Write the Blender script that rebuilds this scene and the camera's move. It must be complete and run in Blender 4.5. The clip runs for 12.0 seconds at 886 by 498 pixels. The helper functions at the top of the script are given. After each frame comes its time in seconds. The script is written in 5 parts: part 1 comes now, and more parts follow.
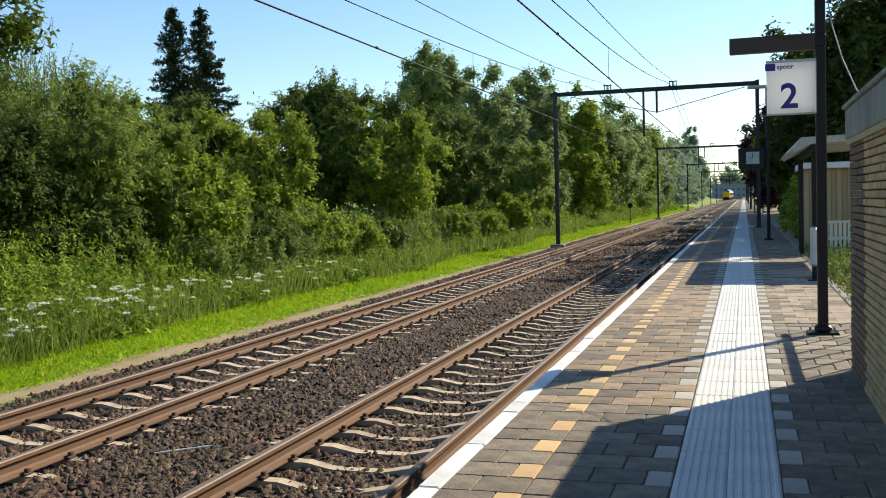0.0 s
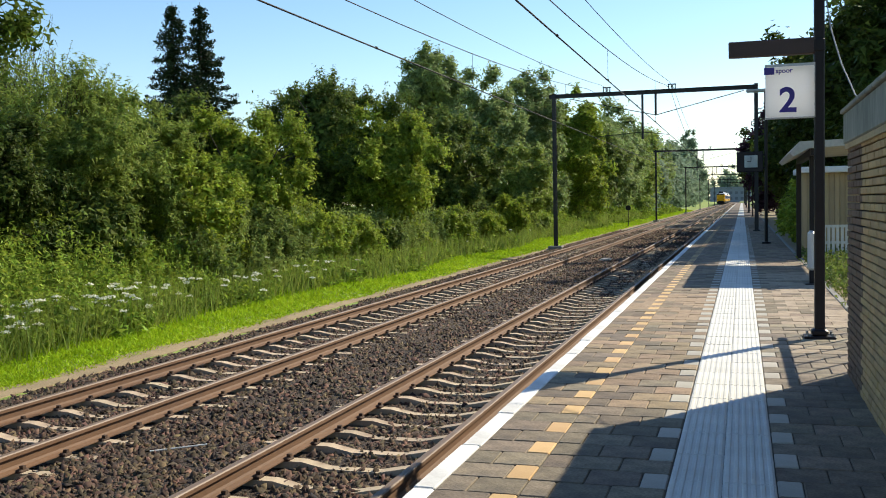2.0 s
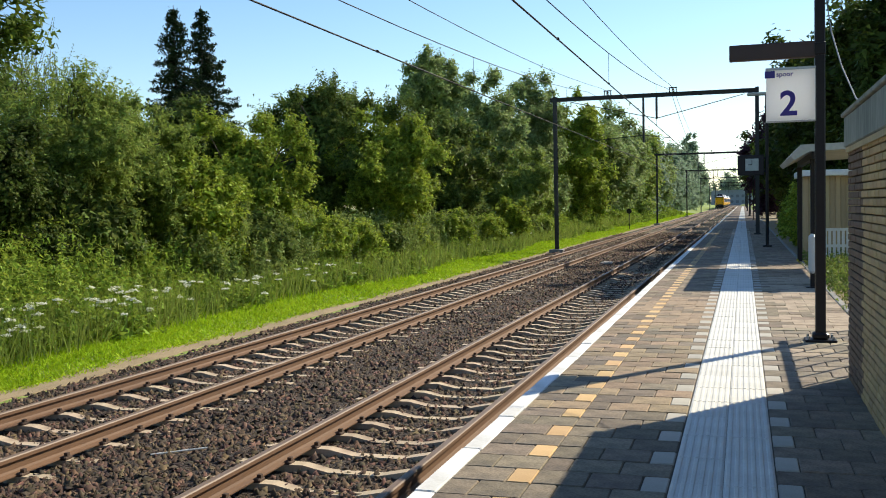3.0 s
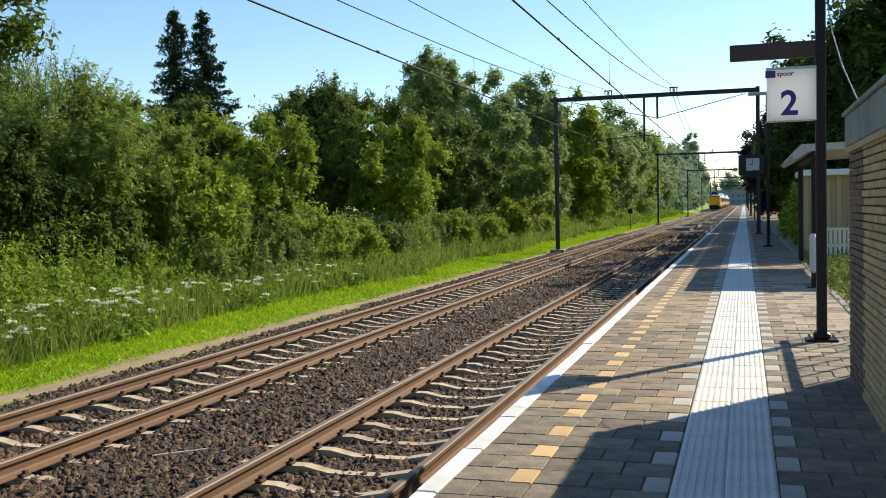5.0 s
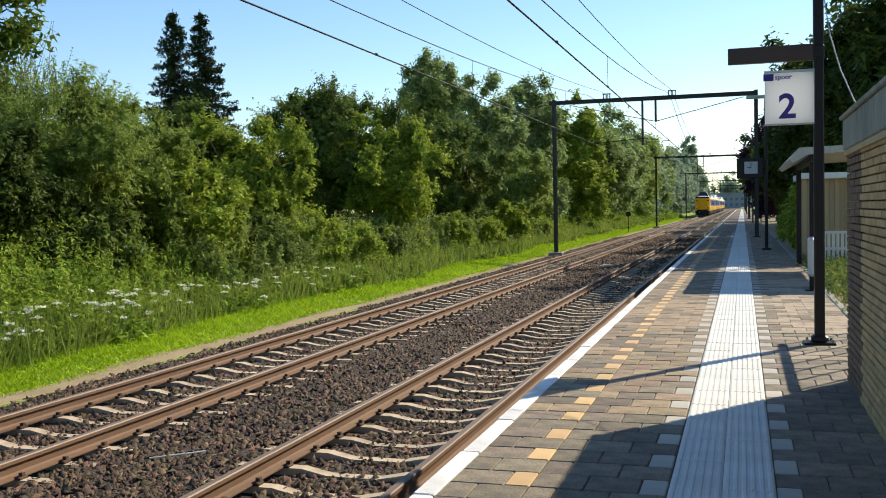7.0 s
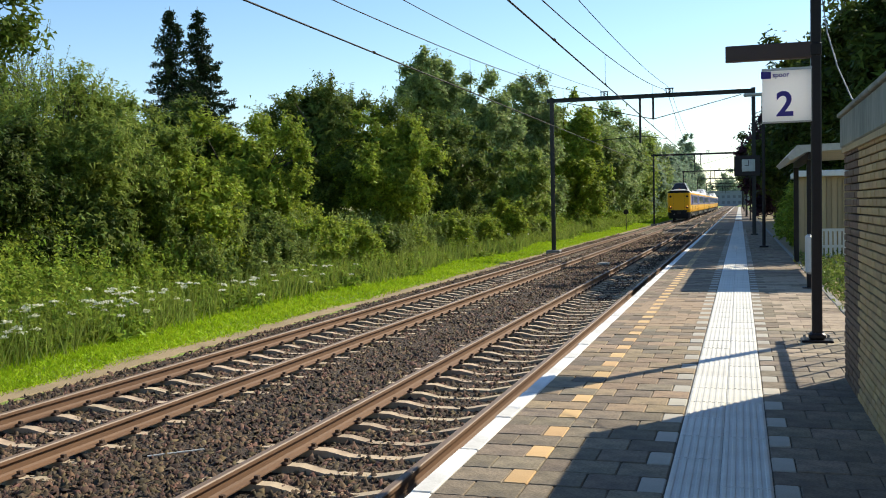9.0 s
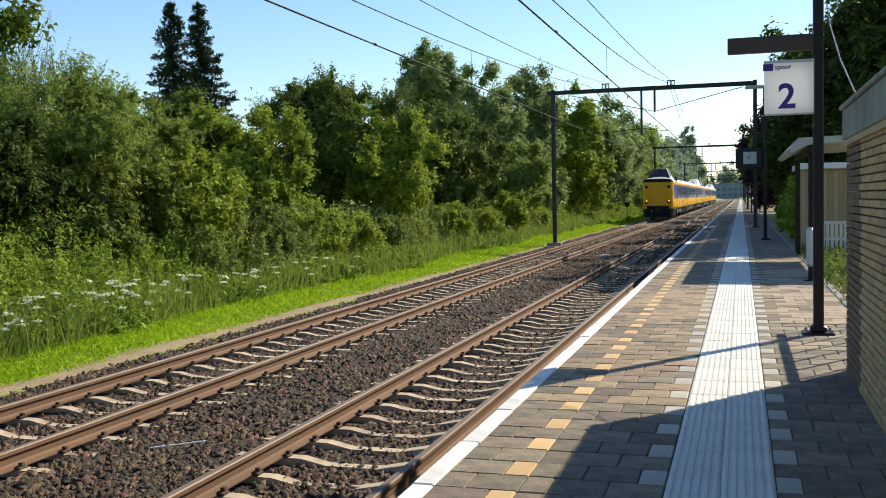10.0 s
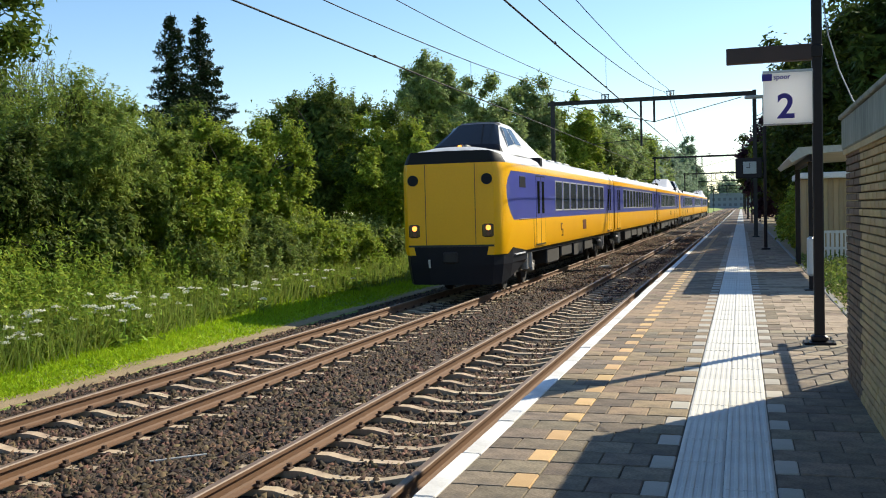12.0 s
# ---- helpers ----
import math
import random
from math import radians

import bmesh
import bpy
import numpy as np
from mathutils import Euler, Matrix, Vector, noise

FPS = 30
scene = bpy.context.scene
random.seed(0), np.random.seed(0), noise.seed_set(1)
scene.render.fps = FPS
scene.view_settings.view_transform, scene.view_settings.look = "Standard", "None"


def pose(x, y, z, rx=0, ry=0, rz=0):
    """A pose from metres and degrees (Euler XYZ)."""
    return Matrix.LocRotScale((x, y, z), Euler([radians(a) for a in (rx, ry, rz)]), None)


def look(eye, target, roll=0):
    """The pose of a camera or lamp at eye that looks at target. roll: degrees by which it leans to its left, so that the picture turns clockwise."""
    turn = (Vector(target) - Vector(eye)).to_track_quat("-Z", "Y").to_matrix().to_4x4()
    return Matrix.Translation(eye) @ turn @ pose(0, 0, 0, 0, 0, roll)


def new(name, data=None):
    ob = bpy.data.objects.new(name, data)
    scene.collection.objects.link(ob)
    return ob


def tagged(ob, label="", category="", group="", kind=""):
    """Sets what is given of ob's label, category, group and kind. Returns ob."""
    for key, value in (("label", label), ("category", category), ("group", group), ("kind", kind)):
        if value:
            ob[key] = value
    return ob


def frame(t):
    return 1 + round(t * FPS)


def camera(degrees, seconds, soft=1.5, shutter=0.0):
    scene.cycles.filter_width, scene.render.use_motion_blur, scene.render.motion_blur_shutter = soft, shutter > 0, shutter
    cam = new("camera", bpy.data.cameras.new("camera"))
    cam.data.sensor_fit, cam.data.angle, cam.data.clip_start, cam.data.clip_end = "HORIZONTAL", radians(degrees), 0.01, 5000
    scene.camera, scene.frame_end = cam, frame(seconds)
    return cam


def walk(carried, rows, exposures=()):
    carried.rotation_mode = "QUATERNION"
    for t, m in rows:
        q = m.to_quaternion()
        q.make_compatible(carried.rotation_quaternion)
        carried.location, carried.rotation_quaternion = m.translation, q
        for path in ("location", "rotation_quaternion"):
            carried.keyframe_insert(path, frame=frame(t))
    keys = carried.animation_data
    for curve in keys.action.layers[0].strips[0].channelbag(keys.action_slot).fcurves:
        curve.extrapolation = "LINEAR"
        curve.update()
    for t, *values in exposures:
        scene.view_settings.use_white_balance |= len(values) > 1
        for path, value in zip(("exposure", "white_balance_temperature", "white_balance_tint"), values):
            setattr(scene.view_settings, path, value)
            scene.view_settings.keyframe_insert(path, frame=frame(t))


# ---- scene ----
# camera: seconds, place, then degrees to the left, upwards and of lean
PATH = [
    (0.0, 0.000, 0.000, 1.600, 17.100, -2.680, -1.620),
    (0.5, -0.001, 0.001, 1.600, 17.075, -2.812, -1.357),
    (1.0, 0.001, 0.000, 1.602, 16.985, -2.810, -1.218),
    (1.5, 0.002, -0.004, 1.601, 17.019, -2.748, -1.308),
    (2.0, 0.002, -0.001, 1.600, 16.969, -2.644, -1.092),
    (2.5, 0.004, -0.003, 1.600, 17.016, -2.548, -1.062),
    (3.0, 0.005, -0.005, 1.601, 17.024, -2.455, -1.088),
    (5.0, 0.006, -0.005, 1.601, 17.083, -2.427, -1.227),
    (5.5, 0.007, -0.008, 1.599, 17.035, -2.355, -1.192),
    (6.0, 0.006, -0.005, 1.599, 16.944, -2.259, -1.211),
    (6.5, 0.007, -0.002, 1.599, 16.893, -2.277, -1.122),
    (7.0, 0.009, -0.000, 1.600, 16.985, -2.272, -1.128),
    (9.0, 0.008, -0.003, 1.600, 16.852, -2.399, -1.166),
    (9.5, 0.006, 0.000, 1.596, 16.869, -2.740, -1.140),
    (10.0, 0.002, 0.003, 1.599, 16.914, -2.841, -1.128),
    (10.5, -0.002, 0.006, 1.597, 17.052, -3.063, -1.122),
    (11.0, 0.000, 0.010, 1.597, 17.071, -3.059, -1.212),
    (11.5, 0.003, 0.011, 1.601, 16.990, -2.457, -1.413),
    (12.0, 0.007, 0.003, 1.601, 16.941, -2.186, -1.420),
]


def view(x, y, z, left, up, lean):
    a, b = radians(left), radians(up)
    way = Vector((-math.sin(a) * math.cos(b), math.cos(a) * math.cos(b), math.sin(b)))
    return look((x, y, z), Vector((x, y, z)) + way, lean)


cam = camera(48.54, 12.0, soft=1.0)
walk(cam, [(r[0], view(*r[1:])) for r in PATH], exposures=[(0.0, 0.55), (12.0, 0.55)])

# ---- world and sun ----
SUN_AZ, SUN_EL = 35.0, 36.0
world = bpy.data.worlds.new("sky")
scene.world = world
world.use_nodes = True
wn = world.node_tree.nodes
sky = wn.new("ShaderNodeTexSky")
sky.sky_type, sky.sun_disc = "NISHITA", False
sky.sun_elevation, sky.sun_rotation = radians(SUN_EL), radians(SUN_AZ)
sky.air_density, sky.dust_density, sky.ozone_density = 1.0, 0.2, 2.2
wn["Background"].inputs["Strength"].default_value = 0.12
tone = wn.new("ShaderNodeHueSaturation")
tone.inputs["Saturation"].default_value = 1.14
world.node_tree.links.new(sky.outputs[0], tone.inputs["Color"])
world.node_tree.links.new(tone.outputs[0], wn["Background"].inputs["Color"])
sun_way = Vector((math.sin(radians(SUN_AZ)) * math.cos(radians(SUN_EL)), math.cos(radians(SUN_AZ)) * math.cos(radians(SUN_EL)), math.sin(radians(SUN_EL))))
sun = new("sun", bpy.data.lights.new("sun", "SUN"))
sun.data.energy, sun.data.angle, sun.data.color = 5.0, radians(0.55), (1.0, 0.92, 0.73)
sun.matrix_basis = look(sun_way * 60, (0, 0, 0))


# ---- materials ----
def mat(name, c1, c2=None, rough=0.7, metal=0.0, scale=6.0, fine=60.0, bump=0.15, c3=None, wear=0.5, vary=0.0, island=0.0, translucent=0.0, emit=0.0, stretch=(1, 1, 1), dist=0.01, spec=0.5):
    """Two scales of noise between c1 and c2, stains of c3, relief; vary: per object, island: per piece."""
    m = bpy.data.materials.new(name)
    m.use_nodes = True
    nt = m.node_tree
    N, L = nt.nodes, nt.links
    b = N["Principled BSDF"]
    b.inputs["Roughness"].default_value, b.inputs["Metallic"].default_value = rough, metal
    b.inputs["Specular IOR Level"].default_value = spec
    c2 = c2 or tuple(v * 0.75 for v in c1)
    tc = N.new("ShaderNodeTexCoord")
    mp = N.new("ShaderNodeMapping")
    mp.inputs["Scale"].default_value = stretch
    L.new(tc.outputs["Object"], mp.inputs["Vector"])
    big, small = N.new("ShaderNodeTexNoise"), N.new("ShaderNodeTexNoise")
    for n, s, d in ((big, scale, 3.0), (small, fine, 4.0)):
        n.inputs["Scale"].default_value, n.inputs["Detail"].default_value = s, d
        L.new(mp.outputs[0], n.inputs["Vector"])

    def blend(f, a, c):
        x = N.new("ShaderNodeMix")
        x.data_type = "RGBA"
        if isinstance(f, float):
            x.inputs[0].default_value = f
        else:
            L.new(f, x.inputs[0])
        for i, v in ((6, a), (7, c)):
            if isinstance(v, tuple):
                x.inputs[i].default_value = (*v, 1)
            else:
                L.new(v, x.inputs[i])
        return x.outputs[2]

    def ramp(src, lo, hi):
        r = N.new("ShaderNodeMapRange")
        L.new(src, r.inputs[0])
        r.inputs[1].default_value, r.inputs[2].default_value = lo, hi
        return r.outputs[0]

    add = N.new("ShaderNodeMath")
    add.operation = "ADD"
    L.new(ramp(big.outputs[0], 0.3, 0.7), add.inputs[0])
    L.new(ramp(small.outputs[0], 0.3, 0.7), add.inputs[1])
    half = N.new("ShaderNodeMath")
    half.operation = "MULTIPLY"
    half.inputs[1].default_value = 0.5
    L.new(add.outputs[0], half.inputs[0])
    col = blend(half.outputs[0], c1, c2)
    if c3:
        st = N.new("ShaderNodeTexNoise")
        st.inputs["Scale"].default_value, st.inputs["Detail"].default_value = scale * 0.37, 6.0
        L.new(mp.outputs[0], st.inputs["Vector"])
        col = blend(ramp(st.outputs[0], 0.75 - wear * 0.35, 0.78), col, c3)
    if vary or island:
        g = N.new("ShaderNodeNewGeometry") if island else N.new("ShaderNodeObjectInfo")
        src = g.outputs["Random Per Island"] if island else g.outputs["Random"]
        h = N.new("ShaderNodeHueSaturation")
        a = island or vary
        r = N.new("ShaderNodeMapRange")
        L.new(src, r.inputs[0])
        r.inputs[3].default_value, r.inputs[4].default_value = 1 - a, 1 + a
        L.new(r.outputs[0], h.inputs["Value"])
        r2 = N.new("ShaderNodeMapRange")
        mu = N.new("ShaderNodeMath")
        mu.operation = "FRACT"
        m7 = N.new("ShaderNodeMath")
        m7.operation = "MULTIPLY"
        m7.inputs[1].default_value = 7.3
        L.new(src, m7.inputs[0])
        L.new(m7.outputs[0], mu.inputs[0])
        L.new(mu.outputs[0], r2.inputs[0])
        r2.inputs[3].default_value, r2.inputs[4].default_value = 0.5 - a * 0.05, 0.5 + a * 0.05
        L.new(r2.outputs[0], h.inputs["Hue"])
        L.new(col, h.inputs["Color"])
        col = h.outputs[0]
    L.new(col, b.inputs["Base Color"])
    if bump:
        bp = N.new("ShaderNodeBump")
        bp.inputs["Strength"].default_value, bp.inputs["Distance"].default_value = bump, dist
        L.new(small.outputs[0], bp.inputs["Height"])
        L.new(bp.outputs[0], b.inputs["Normal"])
    if emit:
        L.new(col, b.inputs["Emission Color"])
        b.inputs["Emission Strength"].default_value = emit
    if translucent:
        t = N.new("ShaderNodeBsdfTranslucent")
        L.new(col, t.inputs["Color"])
        x = N.new("ShaderNodeMixShader")
        x.inputs[0].default_value = translucent
        L.new(b.outputs[0], x.inputs[1])
        L.new(t.outputs[0], x.inputs[2])
        L.new(x.outputs[0], N["Material Output"].inputs["Surface"])
    return m


def leafy(name, c, c2, tr=0.3, island=0.4):
    return mat(name, c, c2, rough=0.55, scale=0.6, fine=8.0, bump=0.0, island=island, translucent=tr, spec=0.07)


M = {}
M["ballast_bed"] = mat("ballast bed", (0.085, 0.052, 0.032), (0.008, 0.005, 0.0035), 0.95, fine=22, scale=3.0, bump=1.0, dist=0.09, c3=(0.1, 0.062, 0.036), wear=0.4)
M["stone"] = mat("ballast stone", (0.145, 0.088, 0.05), (0.022, 0.0135, 0.0085), 0.9, fine=40, island=0.75, bump=0.3)
M["sleeper"] = mat("sleeper concrete", (0.5, 0.39, 0.27), (0.36, 0.27, 0.18), 0.9, scale=3, fine=50, c3=(0.2, 0.13, 0.09), wear=0.35, vary=0.15)
M["rail"] = mat("rusty rail steel", (0.175, 0.088, 0.04), (0.11, 0.054, 0.026), 0.75, scale=1.5, fine=40, c3=(0.12, 0.06, 0.035), wear=0.3, stretch=(1, 0.2, 1))
M["rail_top"] = mat("worn rail head", (0.2, 0.135, 0.09), (0.145, 0.095, 0.063), 0.6, 0.1, scale=2, fine=30, stretch=(1, 0.1, 1), bump=0.05)
M["clip"] = mat("rusted fastening", (0.09, 0.05, 0.03), (0.045, 0.027, 0.018), 0.9)
M["tile"] = mat("paving tile", (0.275, 0.215, 0.15), (0.085, 0.065, 0.046), 0.9, scale=7, fine=52, vary=0.26, c3=(0.1, 0.085, 0.07), wear=0.55, bump=0.4)
M["tile_far"] = mat("paving tile worn", (0.3, 0.22, 0.145), (0.08, 0.058, 0.038), 0.9, scale=7, fine=52, island=0.3, c3=(0.12, 0.1, 0.085), wear=0.3)
M["tile_warm"] = mat("warm paving tile", (0.37, 0.265, 0.16), (0.15, 0.105, 0.066), 0.9, scale=7, fine=52, vary=0.22, c3=(0.11, 0.085, 0.06), wear=0.5, bump=0.4)
M["tile_sand"] = mat("sandy paving tile", (0.38, 0.3, 0.2), (0.16, 0.125, 0.085), 0.9, scale=7, fine=52, vary=0.25, c3=(0.13, 0.1, 0.075), wear=0.4, bump=0.4)
M["orange"] = mat("ochre tile", (0.62, 0.41, 0.2), (0.5, 0.31, 0.14), 0.9, scale=4, fine=80, vary=0.12)
M["light_tile"] = mat("pale tile", (0.46, 0.42, 0.36), (0.34, 0.31, 0.26), 0.9, scale=4, fine=80, vary=0.12)
M["tactile"] = mat("white ribbed tile", (0.7, 0.68, 0.63), (0.52, 0.5, 0.46), 0.85, scale=3, fine=90, vary=0.06, c3=(0.36, 0.35, 0.33), wear=0.2)
M["edge"] = mat("white edge paint", (0.82, 0.81, 0.79), (0.62, 0.61, 0.59), 0.8, scale=3, fine=50, c3=(0.36, 0.33, 0.29), wear=0.45)
M["concrete"] = mat("old concrete", (0.3, 0.28, 0.25), (0.2, 0.19, 0.17), 0.9, scale=1.5, fine=40, c3=(0.12, 0.11, 0.1))
M["bed"] = mat("jointing sand", (0.1, 0.082, 0.06), (0.055, 0.045, 0.034), 0.95, scale=2, fine=80)
M["ground"] = mat("meadow soil", (0.24, 0.31, 0.05), (0.14, 0.19, 0.03), 0.95, scale=0.5, fine=12, bump=0.5, dist=0.05)
M["sand"] = mat("dusty verge", (0.37, 0.275, 0.155), (0.2, 0.15, 0.08), 0.95, scale=2, fine=50, bump=0.5, dist=0.02)
M["grass"] = leafy("short grass", (0.40, 0.53, 0.024), (0.27, 0.41, 0.015), 0.35, 0.25)
M["herb"] = leafy("tall herbs", (0.30, 0.385, 0.055), (0.185, 0.265, 0.036), 0.37, 0.45)
M["willow"] = leafy("willow leaves", (0.29, 0.36, 0.075), (0.19, 0.25, 0.05), 0.36, 0.42)
M["hawthorn"] = leafy("hawthorn leaves", (0.165, 0.215, 0.045), (0.09, 0.13, 0.028), 0.36, 0.45)
M["bush"] = leafy("bush leaves", (0.34, 0.42, 0.05), (0.19, 0.25, 0.03), 0.38, 0.45)
M["far_tree"] = leafy("broad leaves", (0.30, 0.375, 0.13), (0.19, 0.25, 0.088), 0.4, 0.42)
# distance haze is mixed into this leaf colour: paler and bluer
M["far_blue"] = leafy("haze-tinted leaves", (0.27, 0.35, 0.235), (0.19, 0.265, 0.175), 0.42, 0.3)
M["conifer"] = leafy("spruce needles", (0.03, 0.05, 0.022), (0.018, 0.032, 0.015), 0.15, 0.3)
# leaf colour darkened to hold the shade of dense foliage
M["dark_tree"] = leafy("leaves darkened for shade", (0.085, 0.12, 0.022), (0.04, 0.062, 0.014), 0.33, 0.5)
M["maple"] = leafy("maple leaves", (0.13, 0.185, 0.03), (0.06, 0.095, 0.016), 0.33, 0.4)
M["purple"] = leafy("purple leaves", (0.06, 0.03, 0.045), (0.035, 0.018, 0.03), 0.3, 0.4)
M["dry_grass"] = leafy("seeding grass stalks", (0.29, 0.34, 0.085), (0.19, 0.25, 0.045), 0.36, 0.35)
M["mugwort"] = leafy("mugwort leaves", (0.30, 0.36, 0.10), (0.17, 0.23, 0.055), 0.34, 0.45)
M["bark"] = mat("bark", (0.11, 0.08, 0.055), (0.05, 0.038, 0.028), 0.95, scale=3, fine=25, bump=0.8, stretch=(1, 1, 0.3), dist=0.02)
M["flower"] = leafy("white umbels", (0.85, 0.84, 0.7), (0.72, 0.72, 0.58), 0.35, 0.1)
M["mast"] = mat("dark painted steel", (0.022, 0.022, 0.021), (0.013, 0.013, 0.013), 0.6, scale=1, fine=30, c3=(0.06, 0.04, 0.03), wear=0.3, bump=0.05)
M["mast_pale"] = mat("galvanised steel", (0.3, 0.3, 0.29), (0.2, 0.2, 0.19), 0.5, 0.5)
M["wire"] = mat("overhead wire", (0.02, 0.018, 0.016), (0.014, 0.012, 0.011), 0.7, bump=0, spec=0.2)
M["insulator"] = mat("brown porcelain", (0.07, 0.04, 0.03), None, 0.25, bump=0)
M["yellow"] = mat("yellow train paint", (0.93, 0.47, 0.002), (0.87, 0.415, 0.002), 0.3, scale=0.8, fine=20, bump=0.01, c3=(0.66, 0.33, 0.01), wear=0.12, spec=0.3)
M["blue"] = mat("blue train paint", (0.06, 0.075, 0.34), (0.05, 0.062, 0.29), 0.32, scale=0.8, fine=20, bump=0.01)
M["roof_paint"] = mat("pale roof paint", (0.6, 0.59, 0.58), (0.46, 0.45, 0.44), 0.4, scale=1, fine=20, bump=0.02, c3=(0.3, 0.29, 0.28), wear=0.3, stretch=(1, 0.3, 1))
M["grey_paint"] = mat("dark grey paint", (0.014, 0.015, 0.021), (0.01, 0.011, 0.015), 0.5, scale=1, fine=25, bump=0.02, spec=0.15)
M["under"] = mat("grimy underframe", (0.035, 0.03, 0.027), (0.018, 0.016, 0.015), 0.8, scale=3, fine=25)
M["under_pale"] = mat("dusty equipment box", (0.42, 0.4, 0.37), (0.2, 0.19, 0.175), 0.6, scale=3, fine=25)
M["glass"] = mat("tinted glass", (0.012, 0.014, 0.018), (0.01, 0.011, 0.014), 0.12, bump=0, spec=0.12)
# the raised grey-blue base colour stands for reflected sky and trees
M["window_glass"] = mat("carriage window glass", (0.06, 0.075, 0.1), (0.04, 0.05, 0.07), 0.08, bump=0, spec=0.6)
M["frame_pale"] = mat("pale window frame", (0.55, 0.55, 0.56), (0.45, 0.45, 0.46), 0.4, bump=0)
M["headlight"] = mat("lit headlight", (1.0, 0.36, 0.06), (1.0, 0.33, 0.05), 0.3, emit=1.5, bump=0)
M["lamp_dim"] = mat("unlit lamp lens", (0.07, 0.035, 0.022), None, 0.15, bump=0)
M["red_mark"] = mat("dark red mark", (0.13, 0.022, 0.008), None, 0.5, bump=0)
M["sign_white"] = mat("white light-box sheet", (0.82, 0.82, 0.84), (0.78, 0.78, 0.8), 0.35, bump=0, translucent=0.55, scale=2)
M["sign_blue"] = mat("dark blue film", (0.055, 0.035, 0.34), None, 0.4, bump=0, translucent=0.3)
M["sign_grey"] = mat("aluminium edge", (0.4, 0.4, 0.42), None, 0.35, 0.8, bump=0)
M["pole_paint"] = mat("dark brown-black paint", (0.02, 0.017, 0.02), (0.013, 0.011, 0.013), 0.45, scale=4, fine=40, bump=0.03, spec=0.2)
M["board_paint"] = mat("dark brown panel", (0.05, 0.025, 0.022), (0.035, 0.018, 0.016), 0.5, scale=3)
M["brick_y"] = mat("yellow brick", (0.42, 0.29, 0.135), (0.28, 0.19, 0.09), 0.9, scale=4, fine=60, vary=0.15, c3=(0.2, 0.14, 0.08), wear=0.25)
M["brick_d"] = mat("brown brick", (0.12, 0.075, 0.045), (0.08, 0.05, 0.032), 0.9, scale=4, fine=60, vary=0.15)
M["mortar"] = mat("mortar", (0.2, 0.15, 0.1), (0.13, 0.095, 0.06), 0.95, fine=120)
M["fascia"] = mat("weathered grey fascia", (0.27, 0.28, 0.24), (0.09, 0.1, 0.088), 0.8, scale=3, fine=20, stretch=(1, 1, 0.25), c3=(0.11, 0.12, 0.11), wear=0.6)
M["shelter_roof"] = mat("pale shelter roof", (0.44, 0.45, 0.42), (0.3, 0.31, 0.29), 0.6, scale=2, fine=15)
M["wood"] = mat("yellow wood boards", (0.40, 0.30, 0.16), (0.28, 0.205, 0.105), 0.7, scale=3, fine=30, stretch=(1, 1, 0.1), vary=0.15)
M["white_paint"] = mat("white paint", (0.75, 0.74, 0.7), (0.6, 0.6, 0.57), 0.6, scale=4, fine=40)
# far building: haze put into the bluish wall and low-contrast pane colours
M["far_wall"] = mat("haze-tinted grey wall", (0.24, 0.27, 0.31), (0.2, 0.23, 0.27), 0.8, scale=0.1, fine=2)
M["far_window"] = mat("haze-tinted panes", (0.12, 0.14, 0.17), (0.1, 0.12, 0.15), 0.4, bump=0)
M["clock"] = mat("clock face", (0.75, 0.8, 0.78), None, 0.4, bump=0, translucent=0.4)
M["black"] = mat("black mark", (0.015, 0.015, 0.015), None, 0.5, bump=0)


